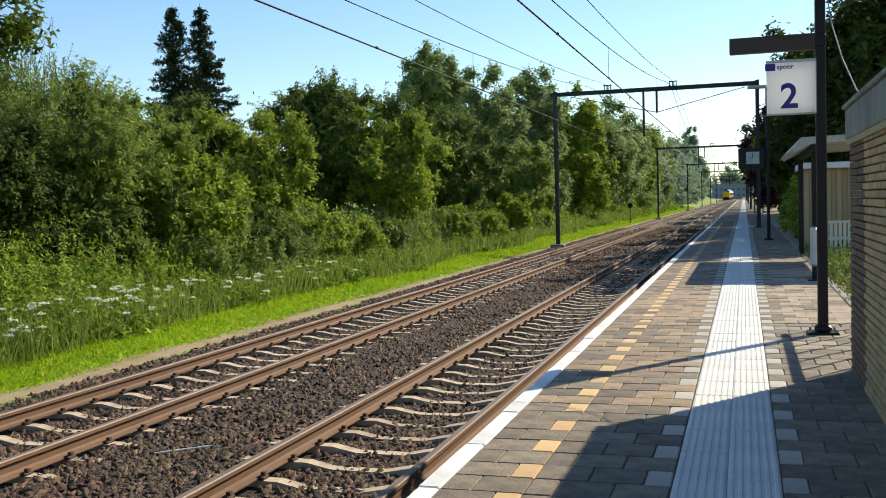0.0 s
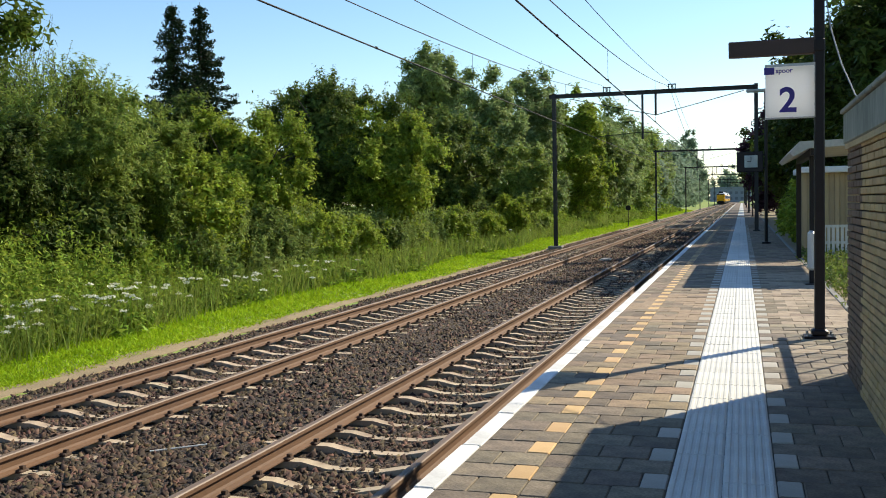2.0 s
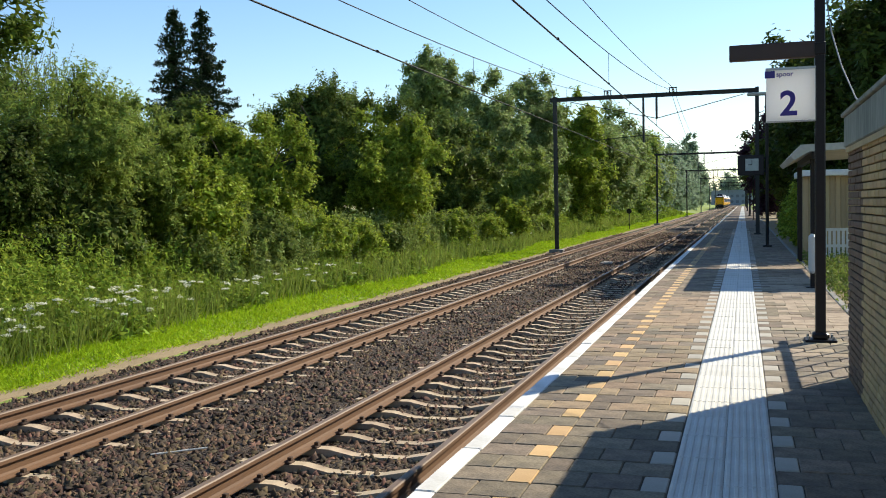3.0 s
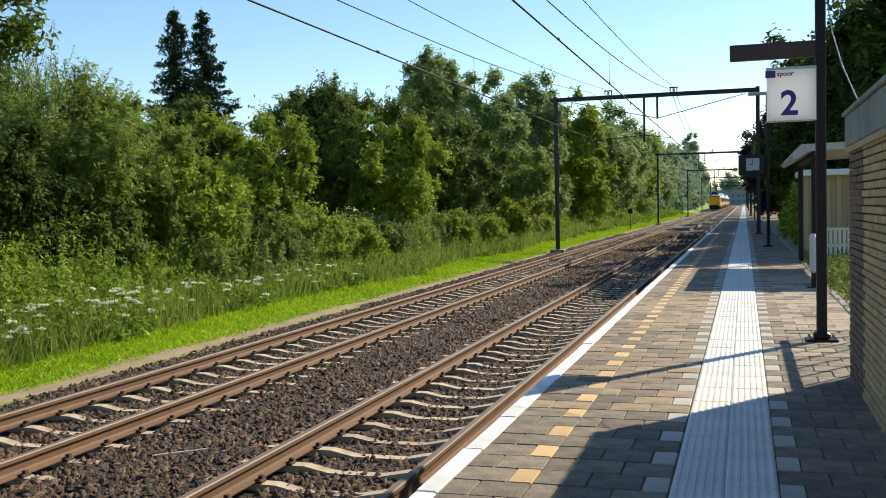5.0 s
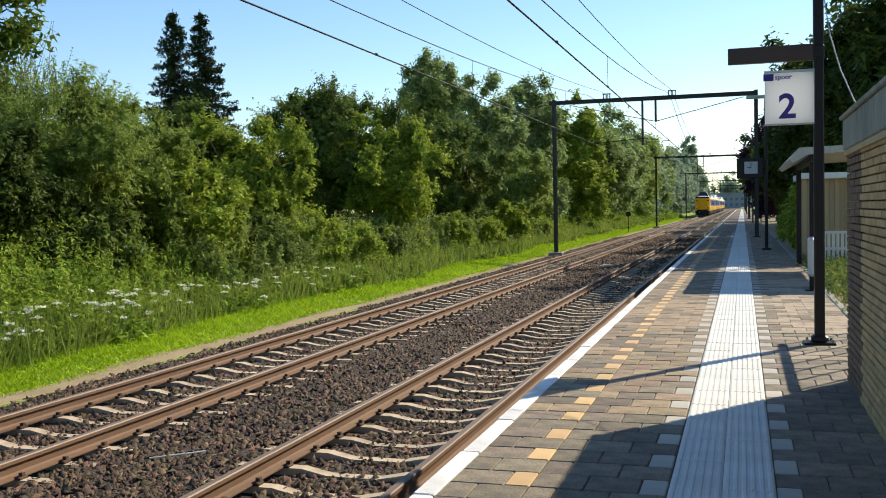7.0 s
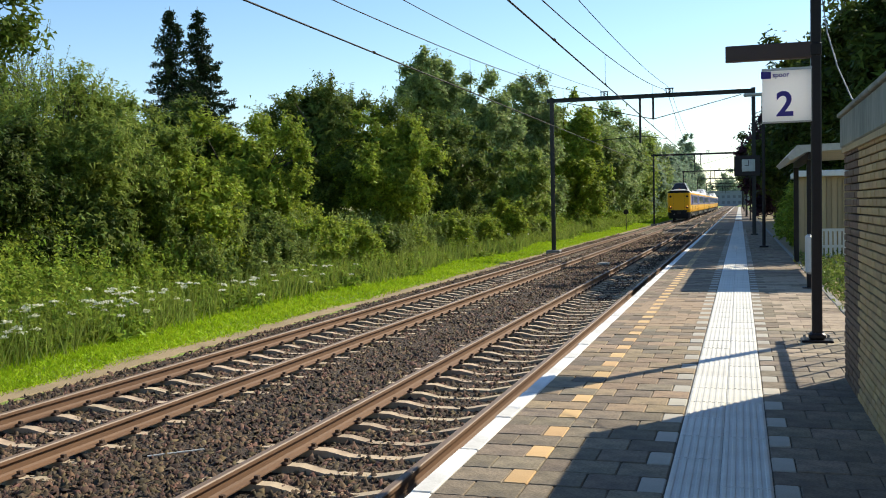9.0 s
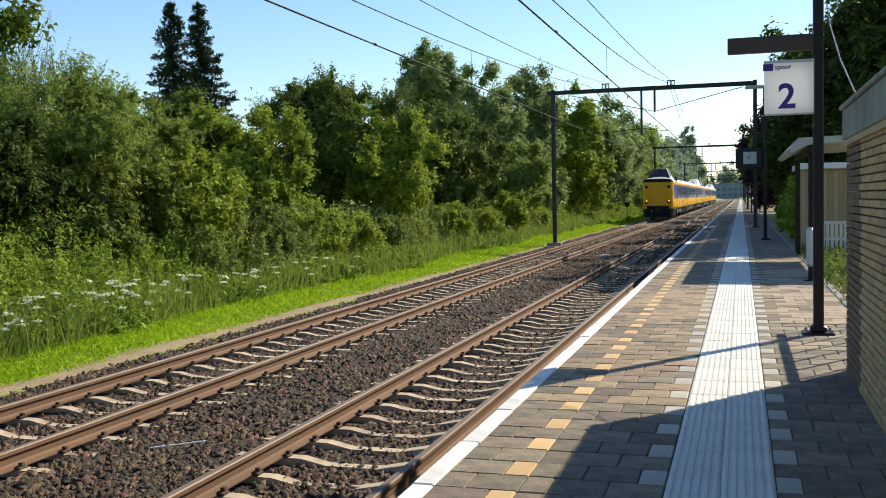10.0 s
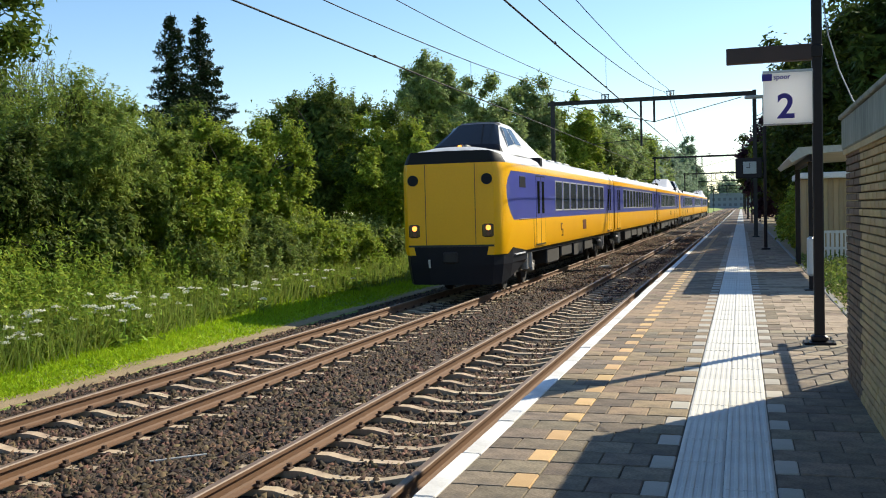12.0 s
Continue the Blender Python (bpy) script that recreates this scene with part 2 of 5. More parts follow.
# ---- mesh helpers ----
class Geo:
    def __init__(self):
        self.v, self.f, self.m = [], [], []

    def add(self, verts, faces, mi=0):
        o = len(self.v)
        self.v += [tuple(p) for p in verts]
        self.f += [tuple(i + o for i in f) for f in faces]
        self.m += [mi] * len(faces)
        return self

    def box(self, x0, x1, y0, y1, z0, z1, mi=0, ch=0.0):
        """A box; ch: chamfer of all upright and top edges."""
        if not ch:
            v = [(x, y, z) for z in (z0, z1) for x, y in ((x0, y0), (x1, y0), (x1, y1), (x0, y1))]
            return self.add(v, [(3, 2, 1, 0), (4, 5, 6, 7), (0, 1, 5, 4), (1, 2, 6, 5), (2, 3, 7, 6), (3, 0, 4, 7)], mi)
        c = ch

        def ring(d, z):
            a, b, e, g = x0 + d, x1 - d, y0 + d, y1 - d
            return [(a + c, e, z), (b - c, e, z), (b, e + c, z), (b, g - c, z), (b - c, g, z), (a + c, g, z), (a, g - c, z), (a, e + c, z)]

        v = ring(c, z0) + ring(0, z0 + c) + ring(0, z1 - c) + ring(c, z1)
        f = [tuple(range(7, -1, -1)), tuple(range(24, 32))]
        for k in range(3):
            for i in range(8):
                f.append((k * 8 + i, k * 8 + (i + 1) % 8, k * 8 + 8 + (i + 1) % 8, k * 8 + 8 + i))
        return self.add(v, f, mi)

    def tube(self, pts, r, n=8, mi=0, r2=None):
        """A round tube through pts, radius r to r2."""
        pts = [Vector(p) for p in pts]
        r2 = r if r2 is None else r2
        v, f = [], []
        for i, p in enumerate(pts):
            d = (pts[min(i + 1, len(pts) - 1)] - pts[max(i - 1, 0)]).normalized()
            u = d.cross(Vector((0, 0, 1)) if abs(d.z) < 0.9 else Vector((1, 0, 0))).normalized()
            w = d.cross(u)
            rr = r + (r2 - r) * i / max(len(pts) - 1, 1)
            v += [p + u * rr * math.cos(a) + w * rr * math.sin(a) for a in (math.tau * k / n for k in range(n))]
        for i in range(len(pts) - 1):
            for k in range(n):
                f.append((i * n + k, i * n + (k + 1) % n, i * n + n + (k + 1) % n, i * n + n + k))
        f += [tuple(range(n - 1, -1, -1)), tuple(range((len(pts) - 1) * n, len(pts) * n))]
        return self.add(v, f, mi)

    def extrude(self, poly, y0, y1, mi=0):
        """Profile of (x, z), carried along y."""
        n = len(poly)
        v = [(x, y, z) for y in (y0, y1) for x, z in poly]
        f = [(i, (i + 1) % n, n + (i + 1) % n, n + i) for i in range(n)] + [tuple(range(n - 1, -1, -1)), tuple(range(n, 2 * n))]
        return self.add(v, f, mi)

    def mesh(self, name, mats, smooth=False):
        me = bpy.data.meshes.new(name)
        me.from_pydata(self.v, [], self.f)
        for m in mats if isinstance(mats, (list, tuple)) else [mats]:
            me.materials.append(m)
        me.polygons.foreach_set("material_index", self.m)
        if smooth:
            me.polygons.foreach_set("use_smooth", [True] * len(self.f))
        bm = bmesh.new()
        bm.from_mesh(me)
        bmesh.ops.recalc_face_normals(bm, faces=bm.faces)
        bm.to_mesh(me)
        bm.free()
        return me


def part(name, geo, mats, parent=None, label="", m=None, smooth=False):
    me = geo if isinstance(geo, bpy.types.Mesh) else geo.mesh(name, mats, smooth)
    ob = new(name, me)
    ob.parent = parent
    if m is not None:
        ob.matrix_basis = m
    return tagged(ob, label)


def thing(name, m, label, category, group="", kind=""):
    ob = new(name)
    ob.empty_display_size = 0.2
    ob.matrix_basis = m
    return tagged(ob, label, category, group, kind)


def quads(name, v, mats):
    """A mesh of loose leaves from an array (n, 4 or 3, 3)."""
    k = np.shape(v)[1]
    n = len(v)
    me = bpy.data.meshes.new(name)
    me.vertices.add(n * k)
    me.vertices.foreach_set("co", np.asarray(v, np.float32).reshape(-1))
    me.loops.add(n * k)
    me.loops.foreach_set("vertex_index", np.arange(n * k, dtype=np.int32))
    me.polygons.add(n)
    me.polygons.foreach_set("loop_start", np.arange(0, n * k, k, dtype=np.int32))
    for m in mats if isinstance(mats, (list, tuple)) else [mats]:
        me.materials.append(m)
    me.update(calc_edges=True)
    return me


def unit(a):
    return a / np.maximum(np.linalg.norm(a, axis=1, keepdims=True), 1e-9)


def leaves(rng, p, out, size, long=1.6, spread=0.9, droop=0.0):
    """Pointed leaves at p, which face roughly along out."""
    n = len(p)
    nrm = unit(out + rng.normal(0, spread, (n, 3)))
    a = unit(np.cross(nrm, unit(rng.normal(0, 1, (n, 3)) + np.array([0, 0, -droop]))))
    b = unit(np.cross(nrm, a) + np.array([0, 0, -droop]))
    s = size * rng.uniform(0.6, 1.35, (n, 1))
    a, b = a * s * 0.5, b * s * 0.5 * long
    return np.stack([p - b * 0.9 - a * 0.75, p - b * 0.9 + a * 0.75, p + b], 1)


# ---- ground, tracks, platform ----
RAIL, XL, XR, EDGE = -0.58, -7.10, -3.39, -1.79
BACK = 1.45


def ground_height(x, y):
    """Track bed level, a verge that rises a little to the left, the land behind the platform."""
    if x > -1.0:
        return -0.1
    if x > -9.6:
        return -0.86
    k = min(1.0, (-9.6 - x) / 6.0)
    return -0.86 + 0.55 * k * k * (3 - 2 * k) + 0.06 * noise.noise((x * 0.4, y * 0.3, 0))


def build_ground():
    xs = [-2600, -900, -300, -120, -60, -40, -30, -24, -20, -17, -15, -14, -13, -12, -11.4, -10.8, -10.2, -9.9, -9.6, -9, -1.05, -0.95, 10, 40, 120, 400, 1200, 2600]
    ys = [-1500, -300, -60, -20] + [-10 + 2.0 * i for i in range(60)] + [120, 150, 200, 280, 400, 600, 1000, 2600]
    g = Geo()
    v = [(x, y, ground_height(x, y)) for y in ys for x in xs]
    n = len(xs)
    f = [(j * n + i, j * n + i + 1, j * n + n + i + 1, j * n + n + i) for j in range(len(ys) - 1) for i in range(n - 1)]
    g.add(v, f)
    tagged(part("ground", g, M["ground"], smooth=True), "grassy meadow soil beside the railway", "ground", kind="structure")
    v = Geo()
    rg = random.Random(4)
    ys = [-20 + 0.35 * i for i in range(500)] + [160, 300]
    pts = []
    for y in ys:
        a, b = -9.32 + rg.uniform(-0.05, 0.05), -9.86 + 0.1 * noise.noise((y * 0.8, 3, 0)) + rg.uniform(-0.07, 0.07)
        pts += [(a, y, -0.93), (a - 0.03, y, -0.84), (-9.6, y, ground_height(-9.6, y) + 0.022), (b, y, ground_height(b, y) + 0.014), (b - 0.04, y, -0.95)]
    v.add(pts, [(5 * i + j, 5 * i + j + 1, 5 * i + j + 6, 5 * i + j + 5) for i in range(len(ys) - 1) for j in range(4)])
    tagged(part("verge", v, M["sand"]), "dusty sandy verge between ballast and grass", "verge", kind="structure")
    tagged(part("soil", Geo().box(BACK + 0.04, 9.5, 9.6, 180, -0.3, -0.06), M["sand"]), "bare sandy soil behind the platform", "soil", kind="structure")


def build_ballast():
    g = Geo()
    prof = [(-9.5, -0.95), (-9.3, -0.86), (-8.6, -0.8), (-8.1, -0.765), (-7.95, -0.822), (-6.25, -0.822), (-6.1, -0.765), (-5.6, -0.765), (-5.3, -0.79), (-5.1, -0.79), (-4.8, -0.765), (-4.4, -0.765), (-4.25, -0.822), (-2.53, -0.822), (-2.4, -0.77), (-2.2, -0.78), (-1.9, -0.85), (-1.62, -0.87), (-1.62, -0.95)]
    g.extrude(prof, -25, 620)
    bed = part("ballast", g, M["ballast_bed"])
    tagged(bed, "dark brown crushed stone ballast under both tracks", "ballast", kind="structure")
    rng = np.random.default_rng(5)
    # loose stones: squashed octahedra with knocked-off tops
    n = 74000
    y = 5.5 + 72 * rng.random(n) ** 2.5
    x = rng.uniform(-9.35, -1.85, n)
    xp, zp = [p[0] for p in prof], [p[1] for p in prof]
    z = np.interp(x, xp[:-1], zp[:-1]) + rng.uniform(-0.024, 0.004, n)
    keep = np.ones(n, bool)
    for c in (XL, XR):
        for s in (-0.7525, 0.7525):
            keep &= np.abs(x - c - s) > 0.085
    x, y, z = x[keep], y[keep], z[keep]
    n = len(x)
    s = rng.uniform(0.02, 0.044, (n, 1, 1)) * (1 + np.clip(y - 25, 0, 60) / 40)[:, None, None]
    base = np.array([(1, 0, 0), (0, 1, 0), (-1, 0, 0), (0, -1, 0), (0.35, 0.3, 0.9), (-0.4, -0.2, 0.8)], float)
    pts = base[None] + rng.normal(0, 0.36, (n, 6, 3))
    a = rng.uniform(0, math.tau, n)
    ca, sa = np.cos(a)[:, None], np.sin(a)[:, None]
    px, py = pts[..., 0] * ca - pts[..., 1] * sa, pts[..., 0] * sa + pts[..., 1] * ca
    pts = np.stack([px, py, pts[..., 2]], 2) * s + np.stack([x, y, z], 1)[:, None]
    tri = np.array([(0, 1, 4), (1, 2, 5), (1, 5, 4), (2, 3, 5), (3, 0, 4), (3, 4, 5)])
    me = bpy.data.meshes.new("stones")
    me.vertices.add(n * 6)
    me.vertices.foreach_set("co", pts.astype(np.float32).reshape(-1))
    idx = (np.arange(n)[:, None, None] * 6 + tri[None]).astype(np.int32).reshape(-1)
    me.loops.add(len(idx))
    me.loops.foreach_set("vertex_index", idx)
    me.polygons.add(n * 6)
    me.polygons.foreach_set("loop_start", np.arange(0, len(idx), 3, dtype=np.int32))
    me.materials.append(M["stone"])
    me.update(calc_edges=True)
    st = part("stones", me, None, bed)
    tagged(st, kind="stuff")


def rail_profile(x):
    h = [(0.075, -0.172), (0.075, -0.16), (0.02, -0.145), (0.009, -0.125), (0.009, -0.055), (0.036, -0.042), (0.036, -0.01), (0.028, 0.0)]
    return [(x + a, RAIL + b) for a, b in h] + [(x - a, RAIL + b) for a, b in reversed(h)]


def build_track(name, xc, phase, label):
    t = thing(name, pose(0, 0, 0), label, "railway track", kind="structure")
    for s in (-0.7525, 0.7525):
        g = Geo().extrude(rail_profile(xc + s), -22, 620)
        top = [i for i, f in enumerate(g.f) if all(g.v[k][2] > RAIL - 0.011 for k in f)]
        for i in top:
            g.m[i] = 1
        part("rail", g, [M["rail"], M["rail_top"]], t, "rusty brown steel rail")
    # one sleeper: raised rail seats, a sunken middle, tapering ends
    st = [(-1.26, -0.2), (-1.2, -0.172), (-0.5, -0.172), (-0.25, -0.222), (0.25, -0.222), (0.5, -0.172), (1.2, -0.172), (1.26, -0.2)]
    g = Geo()
    w = 0.065
    v = [(x, y, RAIL + z) for x, z in st for y in (-w, w)]
    low = [(x, y * 1.15, RAIL - 0.36) for x, z in st for y in (-w, w)]
    n = len(v)
    f = []
    for i in range(len(st) - 1):
        a = i * 2
        f += [(a, a + 2, a + 3, a + 1), (a, a + n, a + n + 2, a + 2), (a + 1, a + 3, a + n + 3, a + n + 1)]
    f += [(0, 1, n + 1, n), (n - 2, 2 * n - 2, 2 * n - 1, n - 1)]
    g.add(v + low, f)
    me = g.mesh("sleeper", M["sleeper"])
    rng = random.Random(name)
    pads = Geo()
    k0 = int((-12 - phase) / 0.6)
    rest = Geo()
    for k in range(k0, k0 + 700):
        y = phase + 0.6 * k
        tilt, dz = rng.uniform(-0.6, 0.6), rng.uniform(-0.012, 0.004)
        if k - k0 < 150:
            part("sleeper", me, None, t, m=pose(xc, y, dz, 0, 0, tilt))
        else:
            rest.box(xc - 1.26, xc + 1.26, y - w, y + w, RAIL - 0.3, RAIL - 0.18)
        if y < 70:
            for s in (-0.7525, 0.7525):
                for d in (-1, 1):
                    a, b = sorted((xc + s + d * 0.05, xc + s + d * 0.125))
                    pads.box(a, b, y - 0.06, y + 0.06, RAIL - 0.19, RAIL - 0.148, ch=0.012)
                    pads.box(xc + s + d * 0.1 - 0.02, xc + s + d * 0.1 + 0.02, y - 0.02, y + 0.02, RAIL - 0.15, RAIL - 0.118)
    tagged(part("sleepers", rest, M["sleeper"], t), kind="stuff")
    tagged(part("fastenings", pads, M["clip"], t), kind="stuff")


def tile_mesh(name, w, d, m, h=0.06, ch=0.006, ribs=0):
    g = Geo().box(-w / 2, w / 2, -d / 2, d / 2, -h, 0, ch=ch)
    for i in range(ribs):
        x = (i + 0.5) / ribs * w - w / 2
        r = w / ribs * 0.3
        g.add([(x - r, -d / 2 + 0.002, 0.0), (x + r, -d / 2 + 0.002, 0.0), (x + r, d / 2 - 0.002, 0.0), (x - r, d / 2 - 0.002, 0.0), (x - r * 0.6, -d / 2 + 0.003, 0.005), (x + r * 0.6, -d / 2 + 0.003, 0.005), (x + r * 0.6, d / 2 - 0.003, 0.005), (x - r * 0.6, d / 2 - 0.003, 0.005)],
              [(4, 5, 6, 7), (0, 1, 5, 4), (1, 2, 6, 5), (2, 3, 7, 6), (3, 0, 4, 7)])
    return g.mesh(name, m)


def build_platform():
    g = Geo()
    g.extrude([(EDGE + 0.06, -1.0), (EDGE + 0.06, -0.16), (EDGE + 0.005, -0.12), (EDGE + 0.005, -0.07), (BACK, -0.07), (BACK, -1.0)], -12, 330)
    p = part("platform", g, M["concrete"])
    tagged(p, "low station platform paved with small concrete tiles", "platform", kind="structure")
    part("bedding", Geo().box(EDGE + 0.15, BACK - 0.06, -12, 330, -0.07, -0.012), M["bed"], p)
    part("kerb", Geo().box(BACK - 0.06, BACK + 0.04, 9.6, 330, -0.4, 0.015, ch=0.01), M["concrete"], p, "grey concrete kerb")
    rng = random.Random(3)
    kinds = {}

    def lay(far, x0, x1, y, kind, name):
        w = x1 - x0
        dz, rx, ry = rng.uniform(-0.004, 0.002), rng.uniform(-0.5, 0.5), rng.uniform(-0.5, 0.5)
        if far is None:
            key = (round(w, 3), kind)
            if key not in kinds:
                kinds[key] = tile_mesh(name, w - 0.006, 0.294, M[kind])
            part(name, kinds[key], None, p, m=pose((x0 + x1) / 2, y, dz, rx, ry, 0))
        else:
            far[kind].box(x0 + 0.003, x1 - 0.003, y - 0.147, y + 0.147, -0.03, dz)

    far = {"tile": Geo(), "tile_warm": Geo(), "tile_sand": Geo(), "orange": Geo(), "light_tile": Geo()}
    rows = 380
    for r in range(-45, rows):
        y = 5.645 + 0.3025 * r
        near = None if 4.4 < y < 13.0 else far
        if y > 60:
            continue
        if r % 2 == 0:
            cells = [(-1.66, -1.33, "tile"), (-1.33, -1.18, "orange"), (-1.18, -0.87, "tile"), (-0.87, -0.56, "tile"), (-0.56, -0.41, "light_tile"), (0.18, 0.32, "light_tile"), (0.32, 0.62, "tile"), (0.62, 0.92, "tile"), (0.92, 1.39, "tile")]
        else:
            cells = [(-1.66, -1.48, "tile"), (-1.48, -1.18, "tile"), (-1.18, -1.02, "tile"), (-1.02, -0.71, "tile"), (-0.71, -0.41, "tile"), (0.18, 0.47, "tile"), (0.47, 0.77, "tile"), (0.77, 1.08, "tile"), (1.08, 1.39, "tile")]
        for a, b, k in cells:
            if k == "tile":
                u = 0.5 + 0.5 * noise.noise((a * 1.3, y * 0.35, 5.0))
                if b < -0.35 and 7.5 < y < 17 and rng.random() < 0.75 * (0.4 + u):
                    k = "tile_warm"
                elif a > 0.3 and 10.5 < y < 22 and rng.random() < 0.7:
                    k = "tile_sand"
            lay(near, a, b, y, k, {"tile_warm": "paving_tile", "tile_sand": "paving_tile", "tile": "paving_tile", "orange": "ochre_tile", "light_tile": "pale_tile"}[k])
    for k, n in (("tile", "paving_tiles"), ("tile_warm", "paving_tiles"), ("tile_sand", "paving_tiles"), ("orange", "ochre_tiles"), ("light_tile", "pale_tiles")):
        tagged(part(n, far[k], M["tile_far"] if k == "tile" else M[k], p), kind="stuff")
    # far end of the paving, where single tiles cannot be told apart
    part("far_paving", Geo().box(-1.66, BACK - 0.06, 60.2, 330, -0.05, 0.0), M["tile_far"], p)
    tm = tile_mesh("tactile_tile", 0.288, 0.597, M["tactile"], ribs=6)
    for i in range(-14, 132):
        for x in (-0.2575, 0.0325):
            y = 5.36 + 0.605 * i
            part("tactile_tile", tm, None, p, m=pose(x, y, 0.002 + rng.uniform(-0.002, 0.002), rng.uniform(-0.2, 0.2), 0, 0))
    part("tactile_strip", Geo().box(-0.4, 0.175, 90.0, 330, -0.05, 0.004), M["tactile"], p)
    em = Geo().box(0, 0.13, -0.497, 0.497, -0.12, 0.0, ch=0.008).mesh("edge_slab", M["edge"])
    for i in range(-12, 150):
        part("edge_slab", em, None, p, m=pose(EDGE + rng.uniform(-0.006, 0.006), 5.71 + 1.0 * i, rng.uniform(-0.003, 0.006)))
    part("far_edge", Geo().box(EDGE, EDGE + 0.13, 156, 330, -0.12, 0.0), M["edge"], p)


build_ground()
build_ballast()
build_track("track_left", XL, 7.9, "rusty railway track on concrete sleepers beside the meadow")
build_track("track_right", XR, 7.63, "rusty railway track on concrete sleepers along the platform")
build_platform()


# ---- overhead line ----
SPANS = [-33.6, 49.6, 111.0, 171.0, 229.0, 290.0, 350.0]


def build_portal(y):
    p = thing("catenary_portal", pose(0, y, 0), "dark steel portal across both tracks, carrying the overhead wires", "portal", "overhead line portals")
    for x, zb in ((-9.1, -0.85), (0.66, 0.0)):
        g = Geo()
        for d in (-0.1, 0.1):
            g.box(x - 0.09, x + 0.09, d - 0.012, d + 0.012, zb, 7.05)
        g.box(x - 0.012, x + 0.012, -0.1, 0.1, zb, 7.05)
        part("mast", g, M["mast"], p)
        w = 0.35 if x < 0 else 0.17
        part("foot", Geo().box(x - w, x + w, -w, w, zb - 0.3, zb + (0.18 if x < 0 else 0.06), ch=0.02), M["concrete"] if x < 0 else M["mast"], p, "dark concrete foot")
    g = Geo()
    g.box(-9.35, 0.75, -0.09, 0.09, 6.98, 7.0).box(-9.35, 0.75, -0.09, 0.09, 6.8, 6.82).box(-9.35, 0.75, -0.01, 0.01, 6.82, 6.98)
    part("beam", g, M["mast"], p)
    for x, z in ((-4.69, 4.6), (-4.05, 5.74)):
        part("drop_post", Geo().box(x - 0.05, x + 0.05, -0.05, 0.05, z, 6.8), M["mast"], p)
    part("tie_rod", Geo().tube([(-8.3, 0, 6.75), (-4.05, 0, 5.76)], 0.02, 6), M["mast"], p)
    part("tie_rod", Geo().tube([(0.1, 0, 6.75), (-4.05, 0, 5.76)], 0.02, 6), M["mast"], p)
    for x in (-6.44, -3.26):
        g = Geo()
        for s in (-0.16, 0.16):
            g.box(x + s - 0.02, x + s + 0.02, -0.03, 0.03, 7.0, 7.24)
        g.box(x - 0.2, x + 0.2, -0.04, 0.04, 7.2, 7.25)
        part("wire_bracket", g, M["mast"], p)
        g = Geo()
        for i in range(5):
            g.tube([(x, 0, 7.02 + i * 0.035), (x, 0, 7.04 + i * 0.035)], 0.06, 8)
        part("insulator", g, M["insulator"], p)
    for xc, d in ((XL, -1), (XR, 1)):
        part("steady_arm", Geo().tube([(-4.69 + 0.0, 0, 4.95), (xc, 0, 4.78)], 0.018, 6), M["mast"], p)


def sag(y, z_end, dip):
    for a, b in zip(SPANS, SPANS[1:]):
        if a <= y <= b:
            u = (y - a) / (b - a)
            return z_end - dip * 4 * u * (1 - u)
    return z_end


def build_wires():
    for xc, nm in ((XL, "left"), (XR, "right")):
        ys = [SPANS[0] + i * 3.0 for i in range(128)]
        w = thing("overhead_wire", pose(0, 0, 0), "black overhead contact wire hanging from its messenger wire", "overhead wire", "overhead wires")
        part("contact_wire", Geo().tube([(xc, y, 4.78) for y in ys], 0.017, 5), M["wire"], w)
        part("messenger_wire", Geo().tube([(xc, y, sag(y, 7.16, 1.95 if xc > -5 else 1.8)) for y in ys], 0.012, 5), M["wire"], w)
        part("feeder_wire", Geo().tube([(xc + (0.66 if xc < -5 else 0.13), y, sag(y, 7.28, 1.45 if xc > -5 else 1.6)) for y in ys], 0.01, 5), M["wire"], w)
        for y in [SPANS[0] + 7.5 * i for i in range(1, 40)]:
            z = sag(y, 7.16, 1.95 if xc > -5 else 1.8)
            if z > 4.95 and round(y - SPANS[0]) % 15 == 0:
                part("dropper", Geo().tube([(xc, y, 4.78), (xc, y, z)], 0.005, 4), M["wire"], w)
            part("clamp", Geo().tube([(xc, y - 0.04, 4.79), (xc, y + 0.04, 4.79)], 0.03, 6), M["wire"], w)


for y in SPANS:
    build_portal(y)
build_wires()


